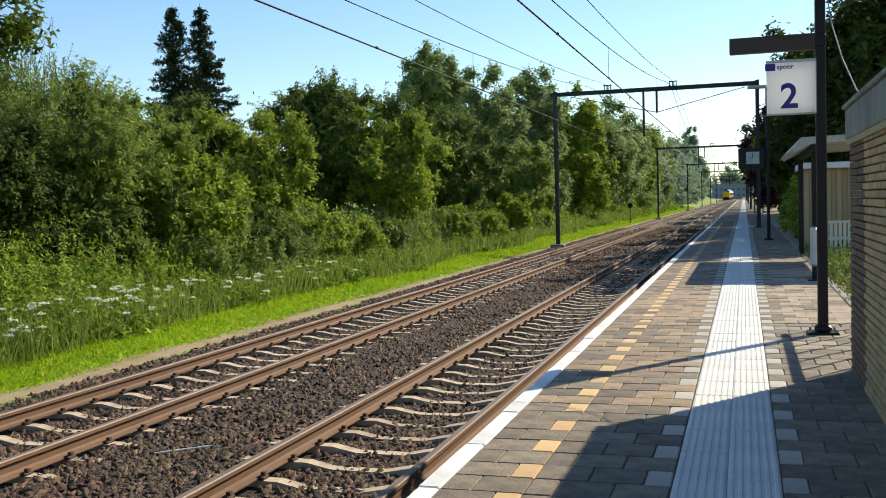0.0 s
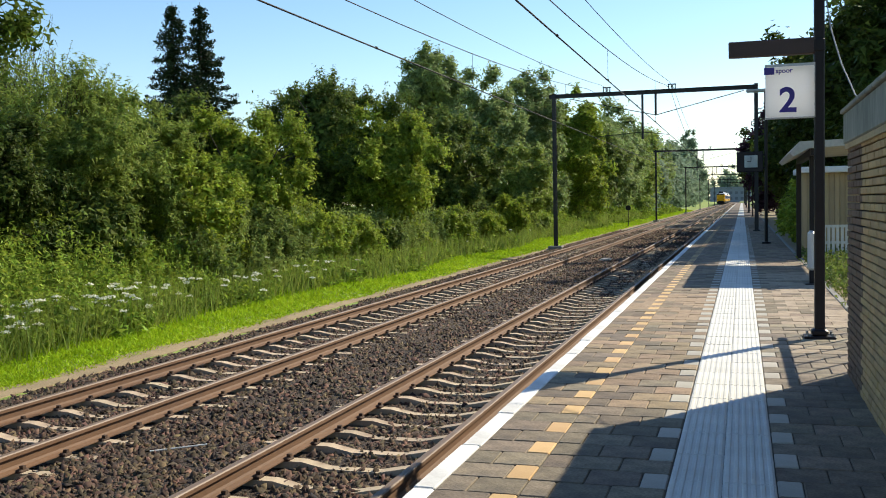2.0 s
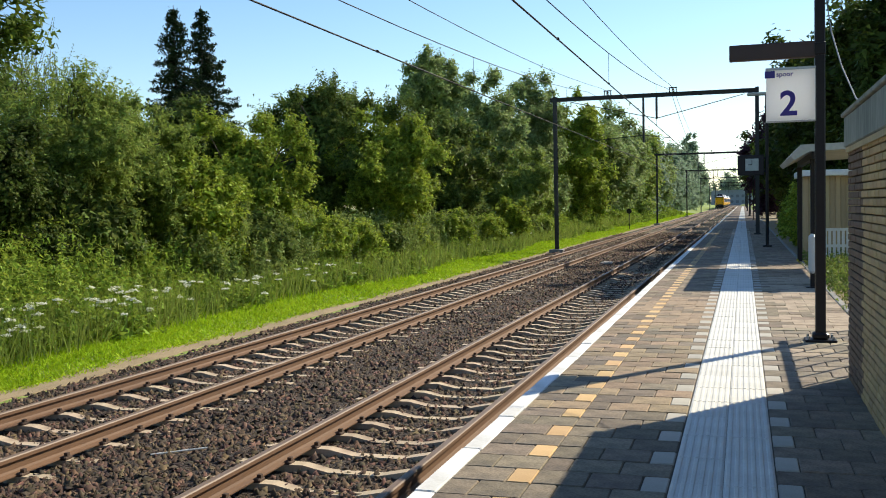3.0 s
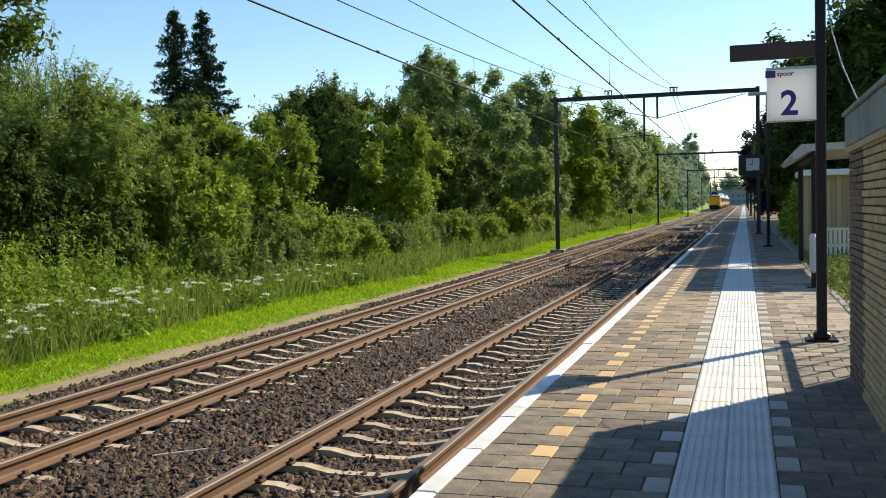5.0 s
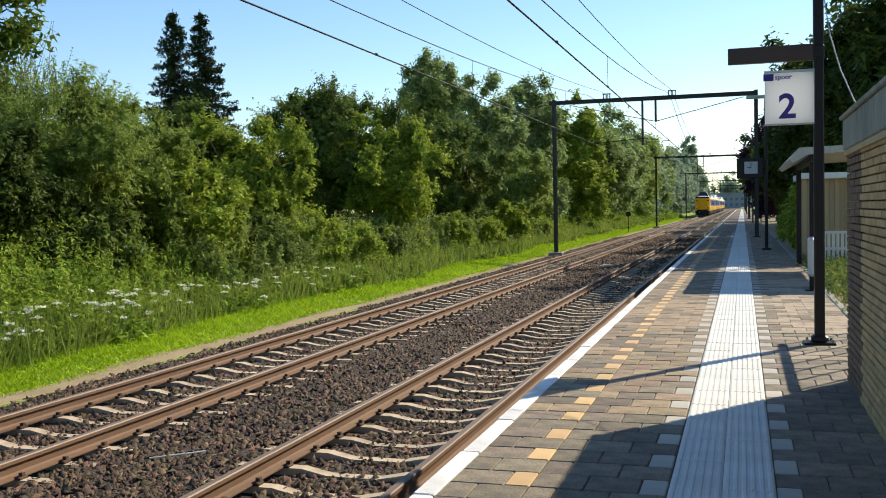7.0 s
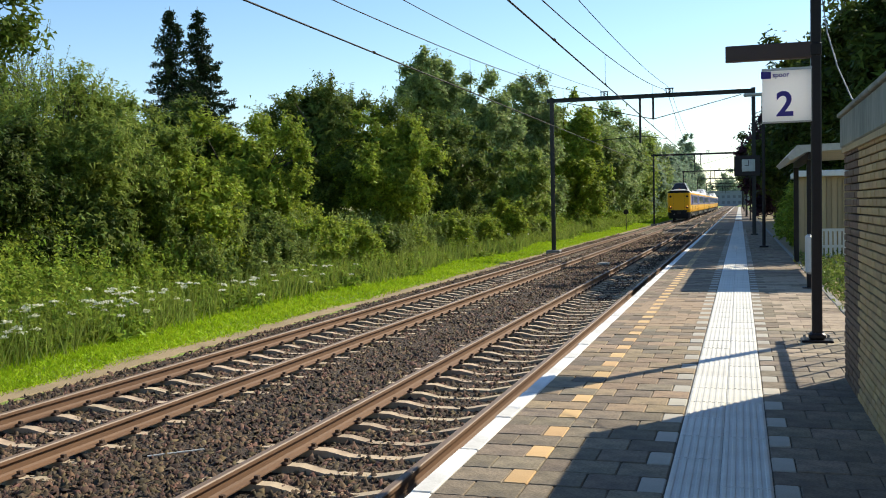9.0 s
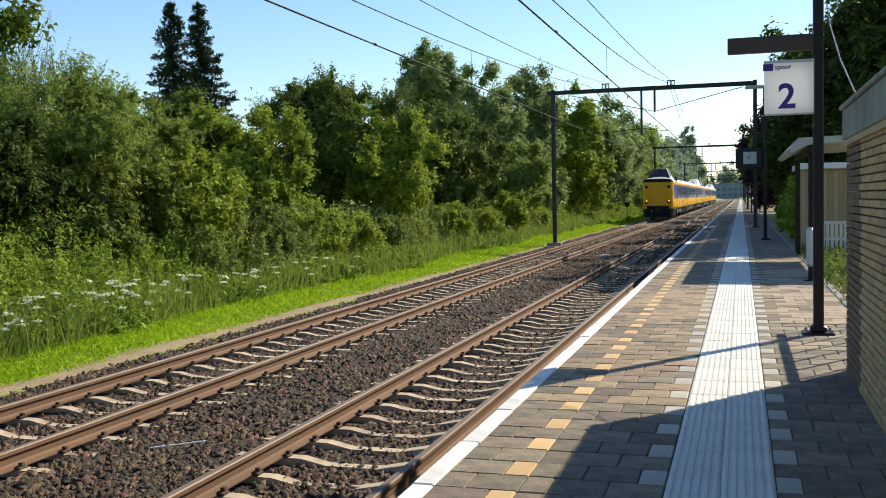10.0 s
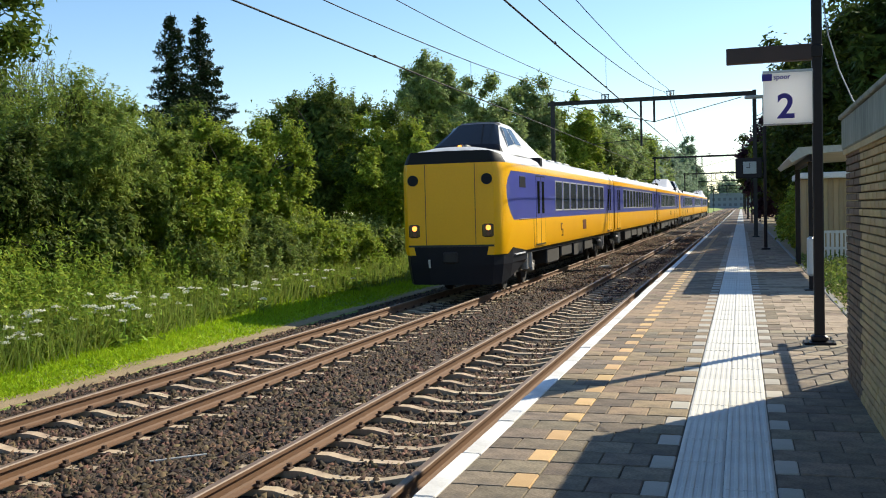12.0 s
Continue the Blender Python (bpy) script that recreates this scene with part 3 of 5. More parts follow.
# ---- hut, sign, shelter, clock on the platform ----
def build_hut():
    x0, y1, zt = 0.9, 9.44, 2.06
    h = thing("platform_hut", pose(0, 0, 0), "low yellow brick platform building with a weathered grey roof fascia", "building")
    core = Geo().box(x0 + 0.1, 4.2, -4, 8.42, -0.1, zt).box(x0 + 0.09, 4.2, 8.42, y1 - 0.1, -0.1, zt)
    part("wall", core, M["mortar"], h)
    # roof with a deep fascia and a thin metal drip edge
    part("roof", Geo().box(x0 - 0.03, 4.4, -4.2, y1 + 0.05, zt, zt + 0.27, ch=0.01), M["fascia"], h)
    part("roof_edge", Geo().box(x0 - 0.055, 4.43, -4.22, y1 + 0.08, zt + 0.27, zt + 0.31, ch=0.008), M["fascia"], h, "grey metal roof edge")
    part("soffit", Geo().box(x0 - 0.02, x0 + 0.12, -4.1, y1, zt - 0.05, zt - 0.004), M["wood"], h, "brown wooden soffit board")
    b1 = Geo().box(-0.1, 0, -0.1, 0.1, 0, 0.052, ch=0.005).mesh("brick", M["brick_y"])
    b2 = Geo().box(-0.1, 0, -0.1, 0.1, 0, 0.052, ch=0.005).mesh("dark_brick", M["brick_d"])
    b3 = Geo().box(-0.1, 0, -0.046, 0.046, 0, 0.052, ch=0.005).mesh("dark_brick", M["brick_d"])
    rng = random.Random(8)
    far = Geo()
    for r in range(33):
        z = 0.0 + r * 0.062
        for k in range(60):
            y = 8.33 - 0.21 * k + (0.105 if r % 2 else 0)
            if y > 8.33:
                continue
            if k < 9:
                part("brick", b1, None, h, m=pose(x0 + 0.1 + rng.uniform(-0.102, -0.096) + 0.1, y, z))
            elif y > -3.9:
                far.box(x0 + 0.0, x0 + 0.1, y - 0.1, y + 0.1, z, z + 0.052)
        for k in range(5):
            y = 9.34 - 0.21 * k - (0.105 if r % 2 else 0)
            part("dark_brick", b2, None, h, m=pose(x0 + 0.1 + rng.uniform(-0.004, 0.002), y, z))
        if r % 2:
            part("dark_brick", b3, None, h, m=pose(x0 + 0.1, 9.392, z))
    tagged(part("bricks", far, M["brick_y"], h), kind="stuff")


def text_mesh(s, size, depth, m):
    c = bpy.data.curves.new("text", "FONT")
    c.offset = size * 0.022
    c.body, c.size, c.extrude, c.align_x = s, size, depth, "CENTER"
    ob = bpy.data.objects.new("text", c)
    scene.collection.objects.link(ob)
    bpy.context.view_layer.update()
    me = bpy.data.meshes.new_from_object(ob.evaluated_get(bpy.context.evaluated_depsgraph_get()))
    bpy.data.objects.remove(ob)
    me.materials.clear()
    me.materials.append(m)
    return me


def build_sign():
    s = thing("platform_sign", pose(0.835, 11.85, 0), "white platform number sign and dark panel on a dark pole", "sign")
    g = Geo()
    g.box(-0.055, 0.055, -0.055, 0.055, 0, 5.6, ch=0.012)
    part("pole", g, M["pole_paint"], s)
    part("base_plate", Geo().box(-0.17, 0.17, -0.14, 0.14, 0.0, 0.025, ch=0.006).box(-0.09, 0.09, -0.09, 0.09, 0.025, 0.1, ch=0.02), M["pole_paint"], s)
    for a in (-0.13, 0.13):
        for b in (-0.1, 0.1):
            part("bolt", Geo().tube([(a, b, 0.02), (a, b, 0.06)], 0.016, 6), M["mast_pale"], s)
    part("panel", Geo().box(-0.975, -0.03, -0.05, 0.05, 3.2, 3.38, ch=0.008), M["board_paint"], s, "dark brown metal panel, seen from behind")
    box = part("light_box", Geo().box(-0.575, -0.05, -0.05, 0.05, 2.5, 3.07, ch=0.006), M["sign_white"], s, "white light box")
    fr = Geo().box(-0.58, -0.035, -0.053, 0.053, 3.07, 3.1).box(-0.05, -0.035, -0.053, 0.053, 2.5, 3.07).box(-0.58, -0.035, -0.053, 0.053, 2.488, 2.5)
    part("edge_trim", fr, M["sign_grey"], s)
    part("corner_mark", Geo().box(-0.59, -0.48, -0.057, -0.05, 2.985, 3.065), M["sign_blue"], s, "dark blue square mark")
    part("numeral", text_mesh("2", 0.385, 0.002, M["sign_blue"]), None, s, "dark blue number", pose(-0.335, -0.054, 2.565, 90, 0, 0))
    part("word", text_mesh("spoor", 0.075, 0.001, M["sign_blue"]), None, s, "small dark blue word", pose(-0.375, -0.054, 3.0, 90, 0, 0))
    part("bracket", Geo().box(-0.05, 0.0, -0.02, 0.02, 2.6, 2.64).box(-0.05, 0.0, -0.02, 0.02, 2.95, 2.99), M["mast_pale"], s)
    part("bracket", Geo().box(-0.06, 0.06, -0.07, 0.07, 3.22, 3.36, ch=0.01), M["pole_paint"], s)
    b = thing("litter_bin", pose(1.21, 19.10, 0), "narrow grey-white litter bin on a dark foot", "litter bin")
    part("bin_body", Geo().box(-0.065, 0.065, -0.16, 0.16, 0.26, 0.98, ch=0.045), M["frame_pale"], b)
    part("foot", Geo().box(-0.04, 0.04, -0.08, 0.08, 0, 0.27, ch=0.01), M["pole_paint"], b)
    part("base_plate", Geo().box(-0.12, 0.12, -0.14, 0.14, 0, 0.02, ch=0.005), M["pole_paint"], b)
    c = thing("loose_cable", pose(0, 0, 0), "thin grey cable slung from the pole to the hut roof", "cable")
    pts = [(0.86, 11.8, 4.3), (0.88, 11.7, 3.9), (0.92, 11.4, 3.4), (0.97, 10.8, 2.95), (1.02, 10.0, 2.55), (1.05, 9.4, 2.38)]
    part("cable", Geo().tube(pts, 0.008, 6), M["mast_pale"], c)


def build_shelter():
    s = thing("waiting_shelter", pose(0, 0, 0), "waiting shelter with a pale overhanging roof on dark posts", "shelter")
    prof = [(0.92, 2.5), (1.12, 2.72), (3.4, 2.78), (3.4, 2.66), (1.3, 2.58), (1.0, 2.42)]
    part("roof", Geo().extrude(prof, 21.2, 27.2), M["shelter_roof"], s)
    for x, y in ((1.4, 27.0), (1.4, 21.8), (3.2, 27.0), (3.2, 21.8)):
        part("post", Geo().box(x - 0.06, x + 0.06, y - 0.06, y + 0.06, 0, 2.62, ch=0.01), M["pole_paint"], s)
    part("beam", Geo().box(1.34, 1.46, 21.3, 27.1, 2.44, 2.58), M["pole_paint"], s)
    f = thing("fence", pose(0, 0, 0), "white picket fence behind the platform", "fence")
    pick = Geo().add([(-0.035, -0.012, 0), (0.035, -0.012, 0), (0.035, -0.012, 0.95), (0, -0.012, 1.0), (-0.035, -0.012, 0.95), (-0.035, 0.012, 0), (0.035, 0.012, 0), (0.035, 0.012, 0.95), (0, 0.012, 1.0), (-0.035, 0.012, 0.95)],
                     [(0, 1, 2, 3, 4), (9, 8, 7, 6, 5), (0, 5, 6, 1), (1, 6, 7, 2), (2, 7, 8, 3), (3, 8, 9, 4), (4, 9, 5, 0)]).mesh("picket", M["white_paint"])
    for i in range(22):
        part("picket", pick, None, f, m=pose(2.06 + 0.11 * i, 27.6, -0.14))
    part("fence_rail", Geo().box(2.0, 4.5, 27.62, 27.66, 0.35, 0.42).box(2.0, 4.5, 27.62, 27.66, 0.78, 0.85), M["white_paint"], f)
    w = thing("wooden_shed", pose(0, 0, 0), "shed of yellow wooden boards with a pale roof edge", "shed")
    part("shed_frame", Geo().box(1.7, 6.0, 31.2, 34.0, -0.1, 2.3), M["wood"], w)
    bd = Geo().box(-0.07, 0.07, -0.03, 0, 0, 2.3, ch=0.008).mesh("board", M["wood"])
    for i in range(24):
        part("board", bd, None, w, m=pose(1.78 + 0.15 * i, 31.2, 0))
    part("shed_roof", Geo().box(1.6, 6.2, 30.9, 34.3, 2.3, 2.48, ch=0.02), M["white_paint"], w)


def build_railing():
    r = thing("railing", pose(1.5, 0, 0), "dark steel railing behind the platform hut", "railing")
    part("top_rail", Geo().box(-0.03, 0.03, 10.3, 13.3, 1.33, 1.39), M["pole_paint"], r)
    part("lower_rail", Geo().box(-0.015, 0.015, 10.3, 13.3, 0.2, 0.24), M["pole_paint"], r)
    post = Geo().box(-0.012, 0.012, -0.012, 0.012, -0.1, 1.33).mesh("bar", M["pole_paint"])
    for i in range(7):
        part("bar", post, None, r, m=pose(0, 10.36 + i * 0.48, 0))


def build_clock_pole():
    c = thing("station_clock", pose(0.8, 36.0, 0), "square station clock in a dark box on a dark pole", "clock")
    part("pole", Geo().tube([(0, 0, 0), (0, 0, 5.3)], 0.06, 10), M["pole_paint"], c)
    part("base_plate", Geo().box(-0.15, 0.15, -0.15, 0.15, 0, 0.06, ch=0.01), M["pole_paint"], c)
    part("clock_box", Geo().box(-0.98, -0.1, -0.12, 0.12, 2.5, 3.2, ch=0.02), M["pole_paint"], c)
    part("clock_face", Geo().box(-0.72, -0.28, -0.14, -0.12, 2.65, 3.07, ch=0.01), M["clock"], c, "white square clock face")
    part("clock_hand", Geo().box(-0.51, -0.49, -0.145, -0.141, 2.85, 3.03), M["black"], c)
    part("clock_hand", Geo().box(-0.63, -0.5, -0.145, -0.141, 2.85, 2.87), M["black"], c)
    part("arm", Geo().box(-0.1, 0, -0.03, 0.03, 2.6, 2.66).box(-0.1, 0, -0.03, 0.03, 3.05, 3.11), M["pole_paint"], c)
    part("lamp_head", Geo().box(-0.65, 0.05, -0.1, 0.1, 5.25, 5.36, ch=0.03), M["shelter_roof"], c, "pale platform lamp head")


def build_small_things():
    r = thing("distance_sign", pose(-10.2, 93.0, -0.85), "small round dark sign on a thin post beside the track", "sign")
    part("post", Geo().tube([(0, 0, 0), (0, 0, 1.9)], 0.035, 8), M["pole_paint"], r)
    part("disc", Geo().tube([(0, -0.04, 1.72), (0, -0.07, 1.72)], 0.24, 18), M["pole_paint"], r)
    w = thing("white_rod", pose(0, 0, 0), "thin white rod lying on the ballast", "rod")
    part("rod", Geo().tube([(-5.52, 8.2, -0.752), (-5.1, 8.55, -0.745)], 0.009, 6), M["white_paint"], w)
    c = thing("cable_cover", pose(-5.2, 39.3, -0.79), "pale concrete cable cover between the tracks", "cover")
    part("slab", Geo().box(-0.22, 0.22, -0.35, 0.35, 0, 0.07, ch=0.015), M["light_tile"], c)
    part("lid", Geo().box(-0.15, 0.15, -0.26, 0.26, 0.07, 0.09, ch=0.008), M["light_tile"], c)
    for y in (66.0, 88.0, 128.0):
        p = thing("platform_lamp", pose(0.85, y, 0), "slim dark lamp post with a pale head along the platform", "lamp post", "platform lamps")
        part("post", Geo().tube([(0, 0, 0), (0, 0, 5.2)], 0.06, 10, 0, 0.045), M["pole_paint"], p)
        part("base_plate", Geo().box(-0.14, 0.14, -0.14, 0.14, 0, 0.05, ch=0.01), M["pole_paint"], p)
        part("lamp_head", Geo().box(-0.6, 0.06, -0.1, 0.1, 5.18, 5.28, ch=0.03), M["shelter_roof"], p)


build_hut()
build_sign()
build_shelter()
build_clock_pole()
build_small_things()
build_railing()


# ---- the train ----
def build_carriage(train, y0, length, cab_front, cab_back):
    """One carriage from y0 on; cab ends are blunt and carry the raised driver's cab."""
    prof = [(1.38, 1.06), (1.43, 1.22), (1.43, 1.92), (1.43, 2.1), (1.43, 2.3), (1.43, 2.55), (1.43, 2.8), (1.43, 3.0), (1.43, 3.2), (1.4, 3.4), (1.28, 3.58), (0.95, 3.76), (0.5, 3.86)]
    ring = [(x, z) for x, z in prof] + [(0.0, 3.88)] + [(-x, z) for x, z in reversed(prof)]
    n = len(ring)

    def stations(d, cab):
        if not cab:
            return [(0.0, 0.97, 1.0), (0.06, 1.0, 1.0)]
        return [(0.0, 0.80, 0.0), (0.05, 0.845, 0.15), (0.16, 0.90, 0.35), (0.3, 0.94, 0.55), (0.5, 0.968, 0.8), (1.6, 1.0, 1.0)]

    st = [(y0 + a, w, k, cab_front) for a, w, k in stations(0, cab_front)]
    if cab_front:
        st += [(y0 + 2.2, 1.0, 1.0, True)]
    if cab_back:
        st += [(y0 + length - 2.2, 1.0, 1.0, True)]
    st += [(y0 + length - a, w, k, cab_back) for a, w, k in reversed(stations(0, cab_back))]
    g = Geo()
    v = []
    for y, w, k, cab in st:
        for x, z in ring:
            zz = z if z < 3.45 else (1 - k) * (3.7 + 0.05 * (z - 3.58)) + k * z
            # the blue field begins in a bow behind the nose
            bow = 0.0
            if cab and 0.48 < min(y - y0, y0 + length - y) < 0.52 and 1.9 < z < 3.25:
                bow = (2.0 * (z - 2.7) ** 2 if z > 2.7 else 1.15 * (z - 2.7) ** 2) - 0.1
                bow *= 1 if y - y0 < 2 else -1
            v.append((x * (w if not bow else w + 0.018 * min(1, max(0, bow))), y + bow, zz + RAIL))
    f, mi = [], []
    for i in range(len(st) - 1):
        for j in range(n - 1):
            a = i * n + j
            f.append((a, a + n, a + n + 1, a + 1))
            z = (ring[j][1] + ring[j + 1][1]) / 2
            nose = min(st[i + 1][0] - y0 if cab_front else 99, y0 + length - st[i][0] if cab_back else 99)
            nose = 0.85 if 0.6 < nose < 2.0 else nose
            if z > 3.4:
                mi.append(3 if nose < 0.6 and z < 3.6 else 2)
            elif z > 3.2:
                mi.append(0)
            elif z > 1.92:
                mi.append(0 if nose < 0.6 else 1)
            else:
                mi.append(0)
    o = (len(st) - 1) * n
    # flat end faces in horizontal bands
    for e in (0, o):
        for j in range((n - 1) // 2):
            a, b = e + j, e + n - 1 - j
            z = (ring[j][1] + ring[j + 1][1]) / 2
            f.append((a, a + 1, b - 1, b) if b - 1 != a + 1 else (a, a + 1, b))
            mi.append((3 if z > 3.4 else 0) if (cab_front if e == 0 else cab_back) else 4)
    g.v, g.f, g.m = v, f, mi
    body = part("carriage_body", g, [M["yellow"], M["blue"], M["roof_paint"], M["grey_paint"], M["under"]], train, "yellow and blue carriage body with a pale roof", smooth=True)
    body.data.set_sharp_from_angle(angle=radians(32))
    part("underframe", Geo().box(-1.3, 1.3, y0 + 0.4, y0 + length - 0.4, RAIL + 0.95, RAIL + 1.06), M["under"], body)
    ends = [y0 + (3.6 if cab_front else 2.9), y0 + length - (3.6 if cab_back else 2.9)]
    for yb in ends:
        b = Geo()
        for s in (-0.98, 0.98):
            b.box(s - 0.09, s + 0.09, yb - 1.75, yb + 1.75, RAIL + 0.42, RAIL + 0.66, ch=0.03)
            for d in (-1.25, 1.25):
                part("axle_box", Geo().box(s - 0.14, s + 0.14, yb + d - 0.16, yb + d + 0.16, RAIL + 0.33, RAIL + 0.6, ch=0.04), M["under_pale"] if d > 0 else M["under"], body)
        b.box(-0.9, 0.9, yb - 0.3, yb + 0.3, RAIL + 0.5, RAIL + 0.9)
        part("bogie", b, M["under"], body)
        for d in (-1.25, 1.25):
            part("wheelset", Geo().tube([(-0.82, yb + d, RAIL + 0.46), (-0.68, yb + d, RAIL + 0.46)], 0.455, 20).tube([(0.68, yb + d, RAIL + 0.46), (0.82, yb + d, RAIL + 0.46)], 0.455, 20).tube([(-0.68, yb + d, RAIL + 0.46), (0.68, yb + d, RAIL + 0.46)], 0.08, 8), M["under"], body)
        for s in (-1.18, 1.18):
            for d in (-0.3, 0.3):
                part("spring", Geo().tube([(s, yb + d, RAIL + 0.5), (s, yb + d, RAIL + 0.95)], 0.11, 10), M["under_pale"], body)
            part("damper", Geo().tube([(s * 1.03, yb - 1.2, RAIL + 0.8), (s * 1.03, yb - 0.4, RAIL + 0.75)], 0.05, 8), M["under_pale"], body)
    mid = ends[0] + 2.6
    for i in range(4):
        a = mid + i * (ends[1] - ends[0] - 5.2) / 4
        part("equipment_box", Geo().box(-1.25, 1.25, a + 0.2, a + (ends[1] - ends[0] - 5.2) / 4 - 0.25, RAIL + 0.45 + 0.1 * (i % 2), RAIL + 0.95, ch=0.04), M["under"], body)
    # windows and doors on both sides
    ya, yb = y0 + (6.9 if cab_front else 3.4), y0 + length - (6.9 if cab_back else 3.4)
    k = max(1, round((yb - ya) / 1.52))
    step = (yb - ya) / k
    wm = Geo().box(-0.012, 0.006, -0.58, 0.58, 2.16 + RAIL, 3.04 + RAIL, ch=0.004).mesh("window", M["window_glass"])
    sf = Geo()
    for a, b, c, d in ((-0.62, 0.62, 3.04, 3.08), (-0.62, 0.62, 2.12, 2.16), (-0.62, -0.58, 2.16, 3.04), (0.58, 0.62, 2.16, 3.04)):
        sf.box(-0.012, 0.012, a, b, c + RAIL, d + RAIL)
    fm = sf.mesh("window_frame", M["frame_pale"])
    doors = ([y0 + 4.6] if cab_front else [y0 + 1.6]) + ([y0 + length - 4.6] if cab_back else [y0 + length - 1.6])
    leaf = Geo()
    v = [(x, y, z + RAIL) for z in (1.18, 1.92, 3.12) for x, y in ((-0.01, -0.305), (0.006, -0.3), (0.006, 0.3), (-0.01, 0.305))]
    leaf.add(v, [(1, 2, 6, 5), (0, 1, 5, 4), (2, 3, 7, 6)], 0).add(v[4:], [(1, 2, 6, 5), (0, 1, 5, 4), (2, 3, 7, 6), (5, 6, 7, 4)], 1)
    leaf_me = leaf.mesh("door_leaf", [M["yellow"], M["blue"]])
    pane_me = Geo().box(-0.012, 0.014, -0.17, 0.17, 2.05 + RAIL, 3.0 + RAIL, ch=0.004).mesh("door_pane", M["glass"])
    gap_me = Geo().box(-0.01, 0.003, -0.665, 0.665, 1.14 + RAIL, 3.16 + RAIL).mesh("door_recess", M["black"])
    for s in (1, -1):
        turn = 0 if s > 0 else 180
        for i in range(k):
            yc = ya + step * (i + 0.5)
            part("window", wm, None, body, m=pose(s * 1.432, yc, 0, 0, 0, turn))
            part("window_frame", fm, None, body, m=pose(s * 1.432, yc, 0, 0, 0, turn))
        for yd in doors:
            part("door_recess", gap_me, None, body, m=pose(s * 1.432, yd, 0, 0, 0, turn))
            for d in (-0.335, 0.335):
                part("door_leaf", leaf_me, None, body, m=pose(s * 1.432, yd + d, 0, 0, 0, turn))
                part("door_pane", pane_me, None, body, m=pose(s * 1.432, yd + d, 0, 0, 0, turn))
    # roof fans and ribs
    for i in range(4):
        yy = y0 + (10 if cab_front else 3) + i * (length - (17 if cab_front or cab_back else 7)) / 3
        part("roof_hatch", Geo().box(-0.5, 0.5, yy - 0.5, yy + 0.5, 3.84 + RAIL, 3.95 + RAIL, ch=0.04), M["roof_paint"], body)
    for end, cab, sg in ((y0, cab_front, 1), (y0 + length, cab_back, -1)):
        if cab:
            build_cab(train, end, sg)
        else:
            part("gangway", Geo().box(-0.75, 0.75, min(end, end - sg * 0.3), max(end, end - sg * 0.3), RAIL + 1.1, RAIL + 3.5), M["under"], body, "black rubber gangway bellows")


